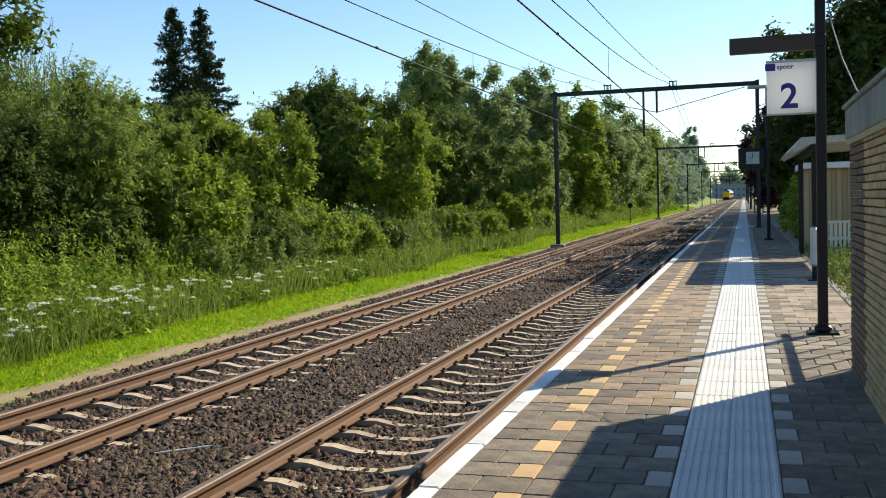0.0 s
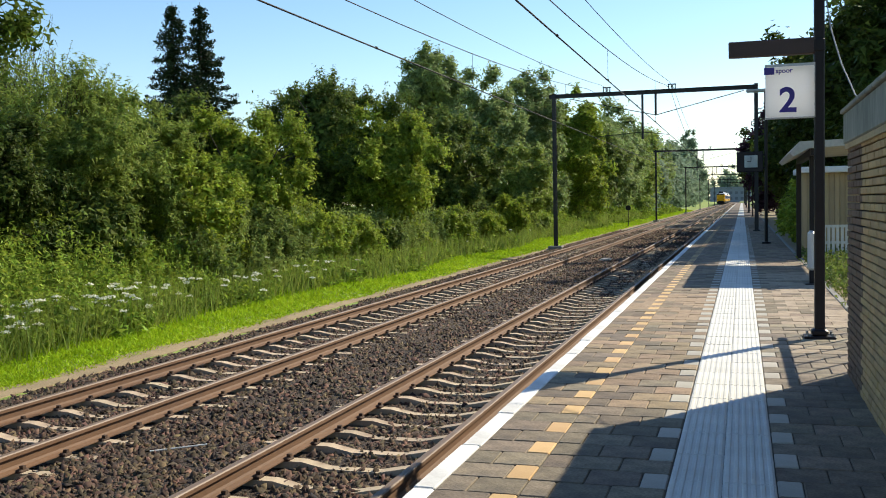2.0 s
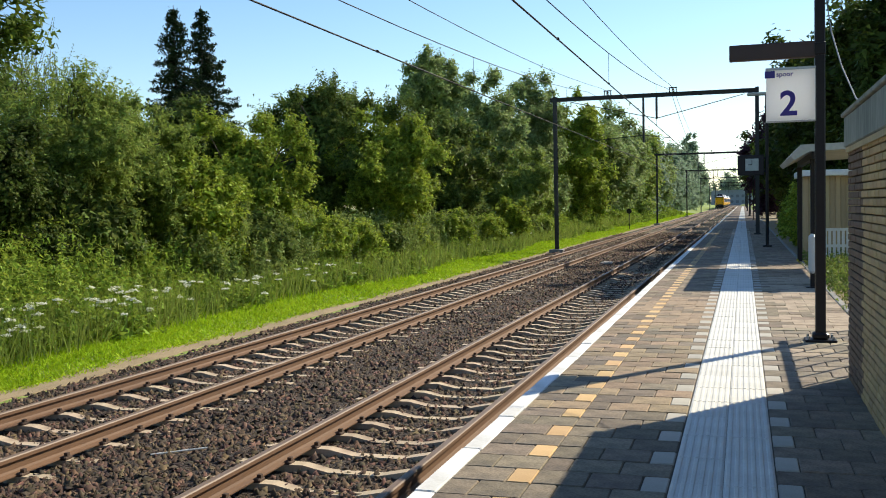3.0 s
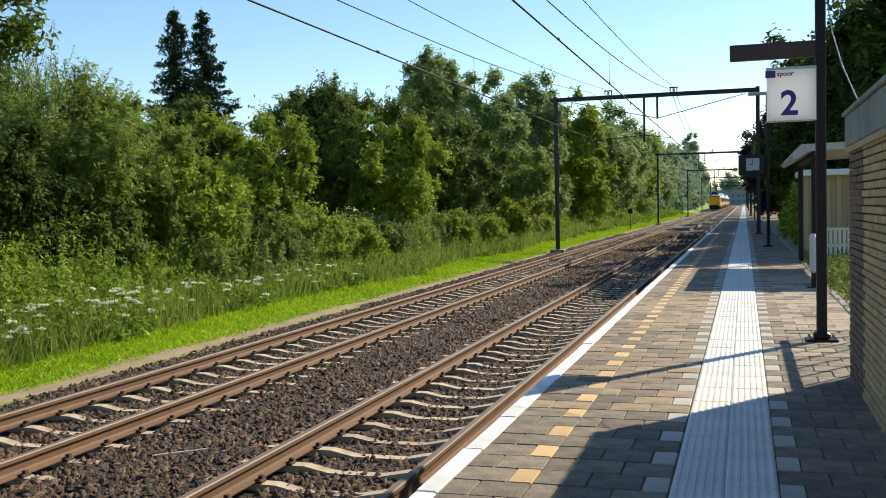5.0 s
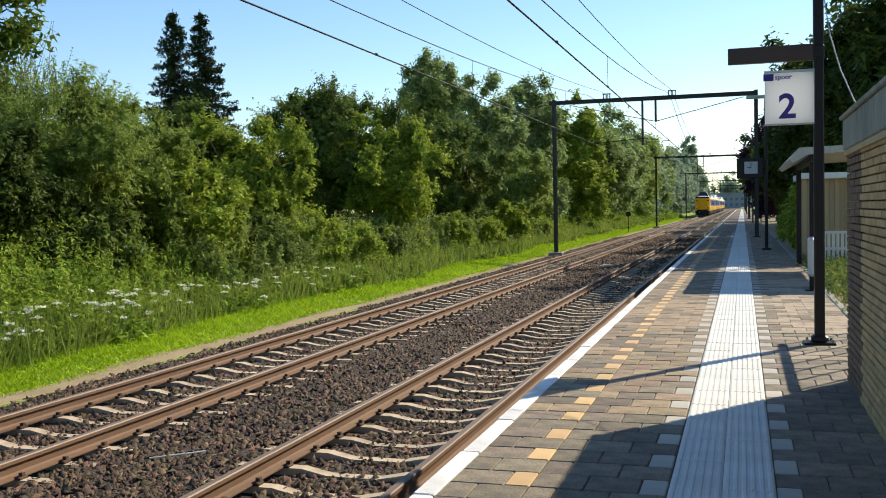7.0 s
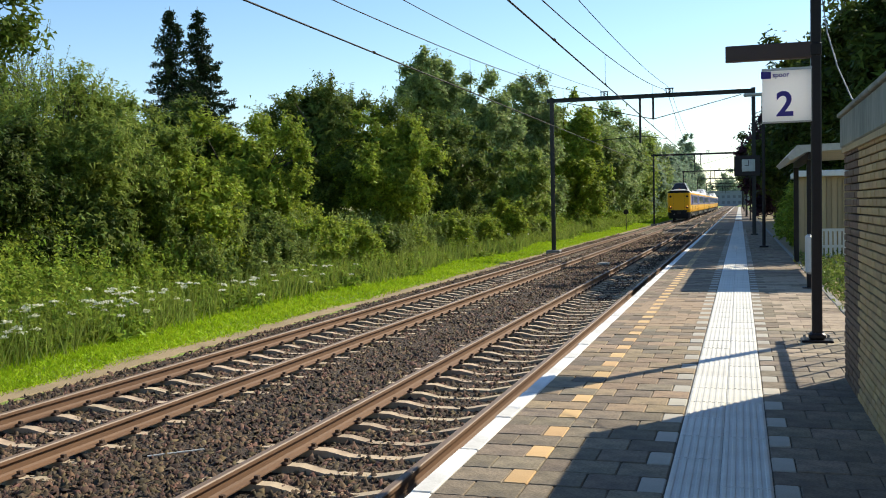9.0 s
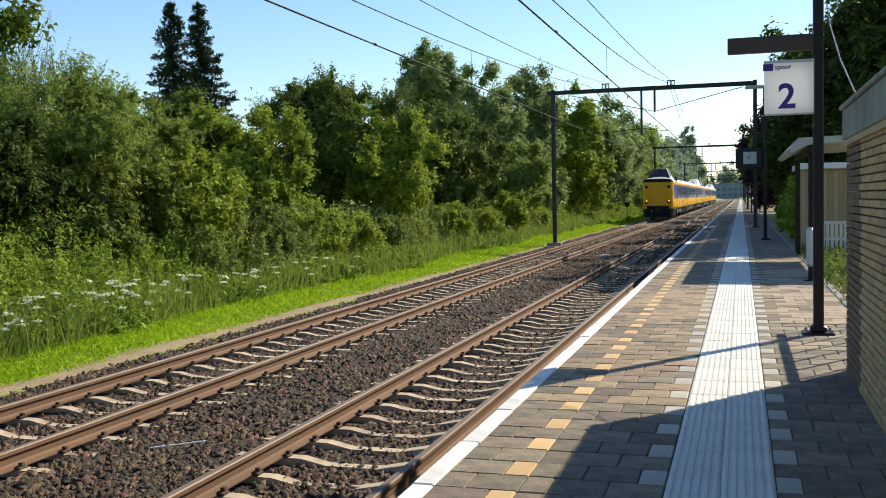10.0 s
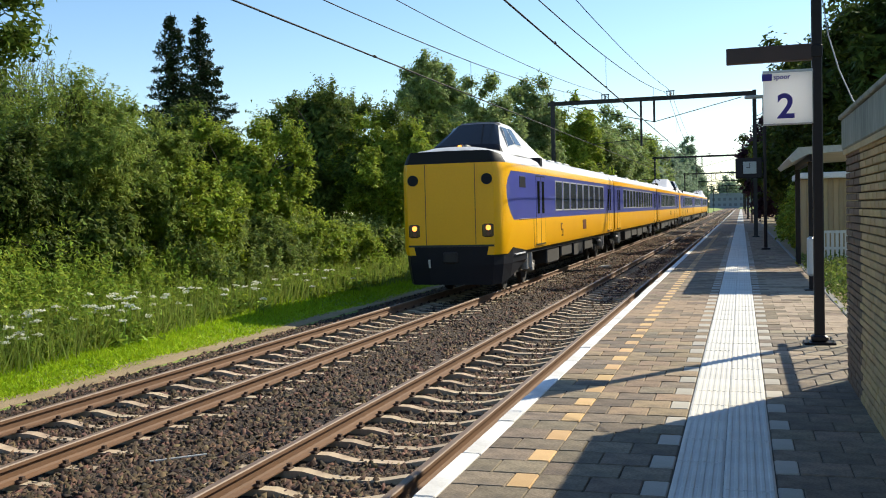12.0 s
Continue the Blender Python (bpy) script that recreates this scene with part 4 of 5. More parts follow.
def build_cab(train, y, sg):
    """The raised driver's cab, the front skirt, lamps and seams at one end; sg: the way into the train."""
    Y = lambda d: y + sg * d
    Z = lambda h: h + RAIL
    stn = [(1.6, 0.98, 0.9, 3.83), (1.75, 1.02, 0.87, 3.96), (2.85, 1.1, 0.57, 4.6), (3.2, 1.12, 0.57, 4.68), (4.2, 1.1, 0.62, 4.66), (5.6, 1.05, 0.66, 4.38), (7.2, 1.0, 0.72, 4.05), (8.8, 0.9, 0.76, 3.8)]
    v, f, mi = [], [], []
    for d, wb, wt, zt in stn:
        zb = min(3.7, zt - 0.02)
        zs = zt - 0.07 * min(1, (zt - 3.7))
        v += [(wb, Y(d), Z(zb)), (wt + 0.05, Y(d), Z(zs)), (wt - 0.06, Y(d), Z(zt)), (0, Y(d), Z(zt + 0.02)), (-wt + 0.06, Y(d), Z(zt)), (-wt - 0.05, Y(d), Z(zs)), (-wb, Y(d), Z(zb))]
    for i in range(len(stn) - 1):
        for j in range(6):
            a = i * 7 + j
            f.append((a, a + 7, a + 8, a + 1))
            mi.append(1 if i == 1 and 1 <= j <= 4 else (2 if i == 0 or (i == 2 and 1 <= j <= 4) else 0))
    f.append((0, 1, 2, 3, 4, 5, 6))
    mi.append(2)
    g = Geo()
    g.v, g.f, g.m = v, f, mi
    cab = part("driver_cab", g, [M["roof_paint"], M["glass"], M["grey_paint"]], train, "raised driver's cab with a dark sloping windscreen")
    # side windows of the cab, following its slanting wall
    for s in (1, -1):
        def wall(d, u):
            lo, hi = Vector((1.12, Y(d), Z(3.7))), Vector((0.65, Y(d), Z(4.6 if d > 2.8 else 3.96 + (d - 1.75) * 0.56 - 0.05)))
            p = lo.lerp(hi, u)
            return (s * (p.x + 0.015), p.y, p.z + 0.012)
        for a0, a1, b0, b1 in ((2.55, 3.3, 2.9, 3.38), (3.42, 4.2, 3.48, 4.0)):
            pts = [wall(a0, 0.36), wall(a1, 0.36), wall(b1, 0.88), wall(b0, 0.88)]
            c = sum((Vector(p) for p in pts), Vector()) / 4
            rim = [tuple(c + (Vector(p) - c) * 1.13 - Vector((s * 0.006, 0, 0.003))) for p in pts]
            part("window_rim", Geo().add(rim + [tuple(Vector(p) - Vector((s * 0.05, 0, 0.02))) for p in rim], [(0, 1, 2, 3), (7, 6, 5, 4), (0, 4, 5, 1), (1, 5, 6, 2), (2, 6, 7, 3), (3, 7, 4, 0)]), M["frame_pale"], cab)
            part("side_window", Geo().add(pts + [tuple(Vector(p) - Vector((s * 0.05, 0, 0.02))) for p in pts], [(0, 1, 2, 3), (7, 6, 5, 4), (0, 4, 5, 1), (1, 5, 6, 2), (2, 6, 7, 3), (3, 7, 4, 0)]), M["glass"], cab)
    part("top_lamp", Geo().tube([(0.12, Y(0.75), Z(3.83)), (0.12, Y(0.62), Z(3.83))], 0.09, 12), M["grey_paint"], cab)
    part("lamp_lens", Geo().tube([(0.12, Y(0.62), Z(3.84)), (0.12, Y(0.6), Z(3.84))], 0.06, 12), M["headlight"] if sg > 0 and y < 1 else M["lamp_dim"], cab, "lit front lamp")
    part("horn", Geo().tube([(0.3, Y(0.9), Z(3.86)), (0.3, Y(0.55), Z(3.86))], 0.035, 8), M["mast_pale"], cab)
    # skirt below the face, drawn in towards the bottom
    plan = [(-1.42, 2.6), (-1.4, 0.95), (-1.3, 0.35), (-1.12, 0.02), (-0.6, -0.06), (0.6, -0.06), (1.12, 0.02), (1.3, 0.35), (1.4, 0.95), (1.42, 2.6)]
    v = []
    for k, z, zc in ((1.0, 1.27, 1.06), (0.985, 0.8, 0.82), (0.93, 0.3, 0.72)):
        for i, (x, d) in enumerate(plan):
            back = max(0.0, d - 0.3) / 2.3
            v.append((x * k, Y(d + (1 - k) * 0.9), Z(z + (zc - z) * min(1, back))))
    n = len(plan)
    f = [(r * n + i, r * n + i + 1, r * n + n + i + 1, r * n + n + i) for r in range(2) for i in range(n - 1)] + [tuple(range(n)), tuple(range(3 * n - 1, 2 * n - 1, -1))]
    sk = part("skirt", Geo().add(v, f), M["grey_paint"], train, "dark grey front skirt")
    part("coupler", Geo().box(-0.2, 0.2, min(Y(-0.12), Y(0.5)), max(Y(-0.12), Y(0.5)), Z(0.85), Z(1.15), ch=0.04), M["under"], sk)
    part("tow_hook", Geo().tube([(-0.55, Y(-0.1), Z(0.75)), (-0.55, Y(-0.14), Z(0.95))], 0.03, 8), M["frame_pale"], sk)
    part("seam", Geo().box(-1.14, 1.14, min(Y(-0.01), Y(0.05)), max(Y(-0.01), Y(0.05)), Z(1.27), Z(1.32)), M["black"], sk)
    lit = sg > 0 and y < 1
    for s in (-1, 1):
        x = s * 0.98
        hl = part("headlamp", Geo().box(x - 0.16, x + 0.16, min(Y(-0.03), Y(0.2)), max(Y(-0.03), Y(0.2)), Z(1.5), Z(1.86), ch=0.04), M["lamp_dim"], train, "dark headlamp housing")
        part("lens", Geo().tube([(x + 0.02, Y(-0.01), Z(1.75)), (x + 0.02, Y(-0.04), Z(1.75))], 0.068, 14), M["headlight"] if lit else M["lamp_dim"], hl, "lit headlamp lens")
        part("tail_lens", Geo().tube([(x + 0.02, Y(-0.01), Z(1.6)), (x + 0.02, Y(-0.038), Z(1.6))], 0.055, 14), M["red_mark"], hl, "unlit red tail lamp")
        part("marker_lamp", Geo().tube([(x, Y(0.2), Z(2.98)), (x, Y(-0.05), Z(2.98))], 0.14, 14), M["grey_paint"], train, "round dark marker lamp")
        part("face_seam", Geo().box(s * 0.66 - 0.008, s * 0.66 + 0.008, min(Y(-0.004), Y(0.05)), max(Y(-0.004), Y(0.05)), Z(1.32), Z(3.38)), M["black"], train)
        part("side_seam", Geo().box(s * 1.432 - 0.004, s * 1.432 + 0.004, min(Y(3.55), Y(3.57)), max(Y(3.55), Y(3.57)), Z(1.1), Z(1.92)), M["black"], train)
        em = Geo()
        for ya, yb, za, zb in ((7.92, 8.2, 1.66, 1.71), (7.92, 7.99, 1.52, 1.66), (8.0, 8.3, 1.47, 1.52), (8.23, 8.3, 1.33, 1.47), (8.02, 8.3, 1.28, 1.33)):
            em.box(s * 1.437 - 0.006, s * 1.437 + 0.006, min(Y(ya), Y(yb)), max(Y(ya), Y(yb)), Z(za), Z(zb))
        part("emblem", em, M["red_mark"], train, "dark red angular emblem")
        part("step", Geo().box(s * 1.4 - 0.05, s * 1.4 + 0.05, min(Y(1.1), Y(2.3)), max(Y(1.1), Y(2.3)), Z(0.99), Z(1.03), ch=0.008), M["frame_pale"], train, "pale metal step")
        part("bow_trim", Geo().tube([(s * 1.437, Y(1.62), Z(1.925)), (s * 1.437, Y(3.9), Z(1.925))], 0.012, 4), M["red_mark"], train)
        part("vent_grille", Geo().box(s * 1.432 - 0.006, s * 1.432 + 0.006, min(Y(12.6), Y(13.4)), max(Y(12.6), Y(13.4)), Z(1.4), Z(1.75)), M["red_mark"], train)
        part("side_vent", Geo().box(s * 1.425 - 0.012, s * 1.425 + 0.012, min(Y(1.75), Y(2.5)), max(Y(1.75), Y(2.5)), Z(2.78), Z(3.08), ch=0.004), M["grey_paint"], train, "dark blue-grey side vent")
        part("roof_vent", Geo().box(s * 1.2 - 0.18, s * 1.2 + 0.16, min(Y(5.0), Y(5.35)), max(Y(5.0), Y(5.35)), Z(3.42), Z(3.72), ch=0.02), M["grey_paint"], train)


train = thing("train", pose(XL, 24.0, 0), "yellow and blue passenger train, pale roof, lit headlamps", "train")
y = 0.0
for i, (length, a, b) in enumerate(((22.3, True, False), (24.5, False, False), (27.0, False, True), (27.0, True, False), (26.5, False, False), (27.0, False, True))):
    build_carriage(train, y, length - (0.0 if a else 0.35) - (0.0 if b else 0.35), a, b)
    y += length + (0.5 if b else 0.0)


def build_pantograph(train, y):
    """A folded current collector on its roof frame."""
    Z = 3.88 + RAIL
    p = part("pantograph", Geo().box(-0.55, -0.47, y - 0.8, y + 0.8, Z + 0.1, Z + 0.16).box(0.47, 0.55, y - 0.8, y + 0.8, Z + 0.1, Z + 0.16).box(-0.55, 0.55, y - 0.8, y - 0.72, Z + 0.1, Z + 0.16).box(-0.55, 0.55, y + 0.72, y + 0.8, Z + 0.1, Z + 0.16), M["under"], train, "dark folded pantograph")
    for x in (-0.5, 0.5):
        for d in (-0.7, 0.7):
            part("foot", Geo().tube([(x, y + d, Z - 0.08), (x, y + d, Z + 0.1)], 0.06, 8), M["insulator"], p)
        part("arm", Geo().tube([(x, y - 0.7, Z + 0.16), (x * 0.7, y + 0.75, Z + 0.34), (x * 0.8, y - 0.55, Z + 0.48)], 0.03, 6), M["under"], p)
    part("head", Geo().tube([(-0.8, y - 0.55, Z + 0.38), (-0.6, y - 0.55, Z + 0.5), (0.6, y - 0.55, Z + 0.5), (0.8, y - 0.55, Z + 0.38)], 0.035, 6), M["under"], p)


build_pantograph(train, 58.0)
build_pantograph(train, 135.0)


# ---- trees, bushes, herbs ----
def crown(rng, c, r, n, size, clumps, long=1.6, droop=0.0, rough=0.22, spread=0.42, lump=0.0, core=0.12, twig=0.5, reach=1.0):
    """Leaves on separate boughs over an uneven ellipsoid, on twigs that stand out of them, and a dense shady heart; c: centre, r: three radii."""
    c, r = np.array(c, float), np.array(r, float)
    m = clumps
    lump = lump or 1.45 / math.sqrt(m)
    i = np.arange(m) + 0.5
    z, phi = 1 - 2 * i / m, i * 2.39996
    q = unit(np.stack([np.sqrt(1 - z * z) * np.cos(phi), np.sqrt(1 - z * z) * np.sin(phi), z], 1) + rng.normal(0, 0.2, (m, 3)))
    ph = rng.uniform(0, 6, 5)
    hull = 1 + rough * (0.5 * np.sin(q[:, 0] * 4 + ph[0]) + 0.5 * np.sin(q[:, 1] * 4.5 + ph[1]) + 0.5 * np.sin(q[:, 2] * 4 + ph[2]) + 0.5 * np.sin(q[:, 0] * 9 + q[:, 2] * 7 + ph[3])) + rng.normal(0, rough * 0.3, m)
    cc = c + q * (hull * rng.uniform(0.6, 0.92, m))[:, None] * r
    cc[:, 2] = np.maximum(cc[:, 2], c[2] - r[2] * rng.uniform(0.8, 0.97, m))
    cr = r.mean() * lump * rng.uniform(0.55, 1.4, m)
    face = unit(q / r)
    w = cr ** 2 / (cr ** 2).sum()
    flat = np.array([1, 1, 0.75])
    n1, n2, n3 = int(n * (1 - core - twig)), int(n * twig), int(n * core)
    k = rng.choice(m, n1, p=w)
    dd = unit(rng.normal(0, 1, (n1, 3)) + face[k] * 0.8 + np.array([0, 0, 0.35]))
    p1 = cc[k] + dd * flat * (cr[k] * 0.82 * rng.random(n1) ** 0.5)[:, None]
    o1 = dd * 0.8 + face[k] * 0.4 + np.array([0, 0, 0.3])
    # twigs
    tn = m * 26
    kt = rng.choice(m, tn, p=w)
    dt = unit(rng.normal(0, 0.8, (tn, 3)) + face[kt] * 0.9 + np.array([0, 0, 0.45]))
    span = reach * rng.uniform(0.25, 1.15, tn)
    j = rng.integers(0, tn, n2)
    p2 = cc[kt[j]] + dt[j] * (cr[kt[j]] * (0.5 + rng.random(n2) * span[j]))[:, None] + rng.normal(0, size * 0.55, (n2, 3))
    o2 = dt[j] * 0.5 + np.array([0, 0, 0.6])
    # the heart
    q3 = unit(rng.normal(0, 1, (n3, 3)))
    p3 = c + q3 * (0.66 * rng.random(n3) ** 0.4)[:, None] * r
    big = np.concatenate([np.ones(n1 + n2), np.full(n3, 1.9)])[:, None]
    return leaves(rng, np.concatenate([p1, p2, p3]), np.concatenate([o1, o2, q3]), size * big, long, spread, droop), cc


def limbs(rng, base, c, r, cc, trunk, count=10):
    g = Geo()
    base, c = Vector(base), Vector(c)
    top = Vector((c.x, c.y, c.z + r[2] * 0.35))
    mid = base.lerp(top, 0.5) + Vector((rng.normal(0, 0.15), rng.normal(0, 0.15), 0))
    g.tube([base - Vector((0, 0, 0.2)), base + Vector((0, 0, 0.3)), mid, top], trunk * 1.1, 8, 0, trunk * 0.3)
    for i in rng.choice(len(cc), min(count, len(cc)), replace=False):
        e = Vector(cc[i])
        s = base.lerp(top, rng.uniform(0.25, 0.85))
        m = s.lerp(e, 0.5) + Vector((0, 0, 0.1 * (e - s).length))
        g.tube([s, m, e], trunk * 0.4, 5, 0, trunk * 0.07)
    return g


def tree(name, base, h, r, n, size, material, seed, label, trunk=0.15, low=0.15, clumps=60, long=1.6, droop=0.0, bark="bark", group="trees behind the tracks", count=10, rough=0.22, category="tree", spread=0.5, twig=0.5, reach=1.0):
    rng = np.random.default_rng(seed)
    z0 = base[2]
    zc = z0 + h * (1 + low) / 2
    rz = h * (1 - low) / 2
    rx = r if isinstance(r, tuple) else (r, r)
    t = thing(name, pose(*base), label, category, group)
    c = (0, 0, zc - z0)
    v, cc = crown(rng, c, (rx[0], rx[1], rz), n, size, clumps, long, droop, rough, spread=spread, twig=twig, reach=reach)
    part("crown", quads("crown", v, M[material]), None, t)
    part("trunk", limbs(rng, (0, 0, 0), c, (rx[0], rx[1], rz), cc, trunk, count), M[bark], t, smooth=True)
    return t


def sprigs(rng, roots, h, per, size, lean=0.25):
    """Upright stems with small leaves along them: returns an array of leaf quads."""
    n = len(roots)
    tip = roots + np.stack([rng.normal(0, lean, n), rng.normal(0, lean, n), np.ones(n)], 1) * (h * rng.uniform(0.6, 1.2, n))[:, None]
    k = np.repeat(np.arange(n), per)
    u = rng.uniform(0.05, 1.0, (len(k), 1))
    p = roots[k] * (1 - u) + tip[k] * u + rng.normal(0, 0.05, (len(k), 3)) * (1.15 - u) * 2.0
    out = rng.normal(0, 0.5, (len(k), 3)) + np.array([0, 0, 0.7])
    return leaves(rng, p, out, size * (1.2 - 0.6 * u[:, :1]), 1.8, 0.7, 0.3), tip


def build_left():
    rng = np.random.default_rng(11)
    gh = lambda x, y: ground_height(x, y)
    tree("willow", (-17.0, 21.8, gh(-17.0, 21.8)), 5.25, (3.5, 3.6), 170000, 0.048, "willow", 1, "broad feathery grey-green willow bush in full leaf", 0.22, 0.14, 190, 3.0, 0.1, count=24, spread=0.7, rough=0.12, twig=0.8, reach=2.2)
    # thin shoots that stand out of the willow's top
    s = thing("willow_shoots", pose(0, 0, 0), "thin upright willow shoots above the bush", "shoots")
    at = np.array([(-19.3, 0.9), (-18.9, 1.3), (-18.3, 1.0), (-17.85, 1.45), (-17.3, 0.9), (-16.5, 0.55)])
    k = rng.integers(0, len(at), 120)
    roots = np.stack([at[k, 0] + rng.normal(0, 0.16, 120), 21.8 + rng.normal(0, 0.5, 120), rng.uniform(4.0, 4.7, 120)], 1)
    v, tip = sprigs(rng, roots, 1.5 * at[k, 1], 60, 0.055, 0.28)
    part("shoot_leaves", quads("shoot_leaves", v, M["willow"]), None, s)
    g = Geo()
    for a, b in zip(roots, tip):
        g.tube([a, (a + b) / 2, b], 0.012, 4, 0, 0.004)
    tagged(part("stems", g, M["bark"], s), kind="stuff")
    big = dict(clumps=60, count=14, category="bush")
    # shade under and around the willow is put into darker leaf colours here
    tree("bush", (-15.7, 16.8, -0.4), 4.2, (2.3, 2.0), 46000, 0.075, "dark_tree", 2, "leafy bush beside the willow, shade put into its leaf colour", **big)
    tree("elder", (-14.7, 19.9, -0.5), 2.5, (1.0, 1.1), 7000, 0.12, "hawthorn", 17, "elder shrub with broad leaves under the willow", clumps=26, count=8, category="shrub")
    tree("bush", (-20.5, 21.0, -0.4), 4.2, (1.8, 4.0), 24000, 0.11, "dark_tree", 16, "bush behind the willow, shade put into its leaf colour", **big)
    tree("bush", (-16.5, 30.6, -0.35), 5.4, (2.4, 2.3), 70000, 0.08, "bush", 3, "bright green leafy bush", 0.12, 0.0, **big)
    tree("bush", (-18.6, 30.0, -0.35), 5.9, (2.2, 2.4), 36000, 0.1, "hawthorn", 4, "dark leafy bush behind the verge", **big)
    tree("bush", (-14.2, 23.9, -0.4), 3.4, (1.3, 1.6), 26000, 0.075, "bush", 18, "light green bush at the willow's edge", clumps=40, count=10, category="bush")
    tree("hawthorn", (-17.7, 40.6, -0.35), 8.5, (2.9, 3.0), 90000, 0.095, "hawthorn", 5, "large dark hawthorn with an uneven crown", 0.2, 0.02, 64, count=30, rough=0.3, reach=1.4)
    # the hawthorn's sunlit side is a second crown in brighter leaf colour
    tree("hawthorn", (-14.35, 39.6, -0.4), 6.5, (2.2, 2.4), 80000, 0.09, "bush", 6, "hawthorn beside a darker one, sunlight put into its yellow-green leaf colour", 0.14, 0.0, 60, count=14, rough=0.24)
    tree("hawthorn", (-16.0, 52.0, -0.35), 7.8, (3.2, 3.2), 52000, 0.13, "hawthorn", 7, "dark spreading hawthorn in full leaf", 0.2, 0.0, 70)
    tree("alder", (-16.6, 66.0, -0.3), 11.0, (3.0, 3.4), 44000, 0.16, "far_tree", 8, "tall green field tree", 0.2, 0.0, 90, rough=0.18)
    tree("bush", (-12.75, 55.0, -0.5), 2.2, (0.95, 1.3), 12000, 0.11, "bush", 9, "low rounded green bush", clumps=30, count=8, category="bush")
    tree("sallow", (-13.3, 62.0, -0.5), 5.6, (1.8, 2.6), 30000, 0.13, "willow", 19, "grey-green sallow bush at the meadow's edge", 0.12, 0.0, 50, category="bush")
    tree("alder", (-26.5, 85.0, -0.3), 16.3, (3.7, 3.6), 30000, 0.2, "far_tree", 10, "tall loose-crowned alder above the hedge", 0.3, 0.42, 60, rough=0.18, count=24)
    tree("alder", (-19.5, 72.0, -0.3), 10.6, (3.0, 4.4), 36000, 0.18, "hawthorn", 12, "tall dark green tree", 0.25, 0.03, 70)
    tree("alder", (-15.9, 77.0, -0.3), 12.6, (2.7, 3.6), 40000, 0.18, "far_tree", 13, "tall green tree in the hedge row", 0.25, 0.0, 90, rough=0.18)
    tree("maple", (-13.6, 85.0, -0.3), 11.4, (2.2, 3.0), 40000, 0.18, "bush", 14, "bright green maple beside the portal", 0.25, 0.0, 60)
    # the farther trees take far_blue, whose colour carries the haze
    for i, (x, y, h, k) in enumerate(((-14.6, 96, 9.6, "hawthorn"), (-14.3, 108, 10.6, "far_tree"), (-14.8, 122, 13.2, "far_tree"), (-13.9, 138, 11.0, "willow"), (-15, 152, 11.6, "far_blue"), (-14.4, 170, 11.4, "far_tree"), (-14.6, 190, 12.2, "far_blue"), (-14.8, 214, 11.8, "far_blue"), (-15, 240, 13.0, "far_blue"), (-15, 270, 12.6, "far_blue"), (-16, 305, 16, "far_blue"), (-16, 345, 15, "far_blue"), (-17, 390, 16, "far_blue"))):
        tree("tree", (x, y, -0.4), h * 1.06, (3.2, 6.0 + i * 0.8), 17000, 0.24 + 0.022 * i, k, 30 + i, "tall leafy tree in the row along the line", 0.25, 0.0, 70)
    tree("poplar", (-20.6, 410, -0.3), 31.0, (2.6, 2.6), 9000, 0.6, "far_blue", 60, "slender poplar far along the line", 0.35, 0.05, 60)
    for i, (x, y, h, r) in enumerate(((-42.4, 67.9, 18.0, 5.4), (-42.0, 71.3, 18.6, 5.8))):
        build_spruce(x, y, h, r, 70 + i)
    # low brambles in front of the bushes
    for i, (x, y, h, r, k) in enumerate(((-13.9, 26.5, 1.9, 1.2, "hawthorn"), (-13.4, 29.2, 1.7, 1.2, "bush"), (-13.3, 32.2, 1.6, 1.2, "bush"), (-13.4, 35.2, 1.5, 1.1, "hawthorn"), (-13.3, 44.5, 1.7, 1.2, "bush"), (-13.0, 49.5, 1.7, 1.2, "bush"))):
        tree("bramble", (x, y, gh(x, y)), h, (r, r * 1.3), 15000, 0.085, k, 90 + i, "low tangled bramble thicket", 0.05, 0.0, 44, category="bramble", group="brambles")
    # overhanging leafy bough of a tree that stands beside the line
    t = thing("maple", pose(-13.8, 11.0, -0.6), "broad-leaved tree with a bough hanging over the verge", "tree")
    rng = np.random.default_rng(4)
    v, cc = crown(rng, (1.85, 2.0, 5.97), (1.3, 1.3, 1.1), 5600, 0.1, 22, 1.7, 0.5, 0.25, lump=0.22, core=0.02, twig=0.75, reach=1.9)
    part("crown", quads("crown", v, M["maple"]), None, t)
    part("trunk", limbs(rng, (0, 0, 0), (1.75, 2.0, 5.9), (1.2, 1.3, 1.1), cc, 0.2, 20), M["bark"], t, smooth=True)


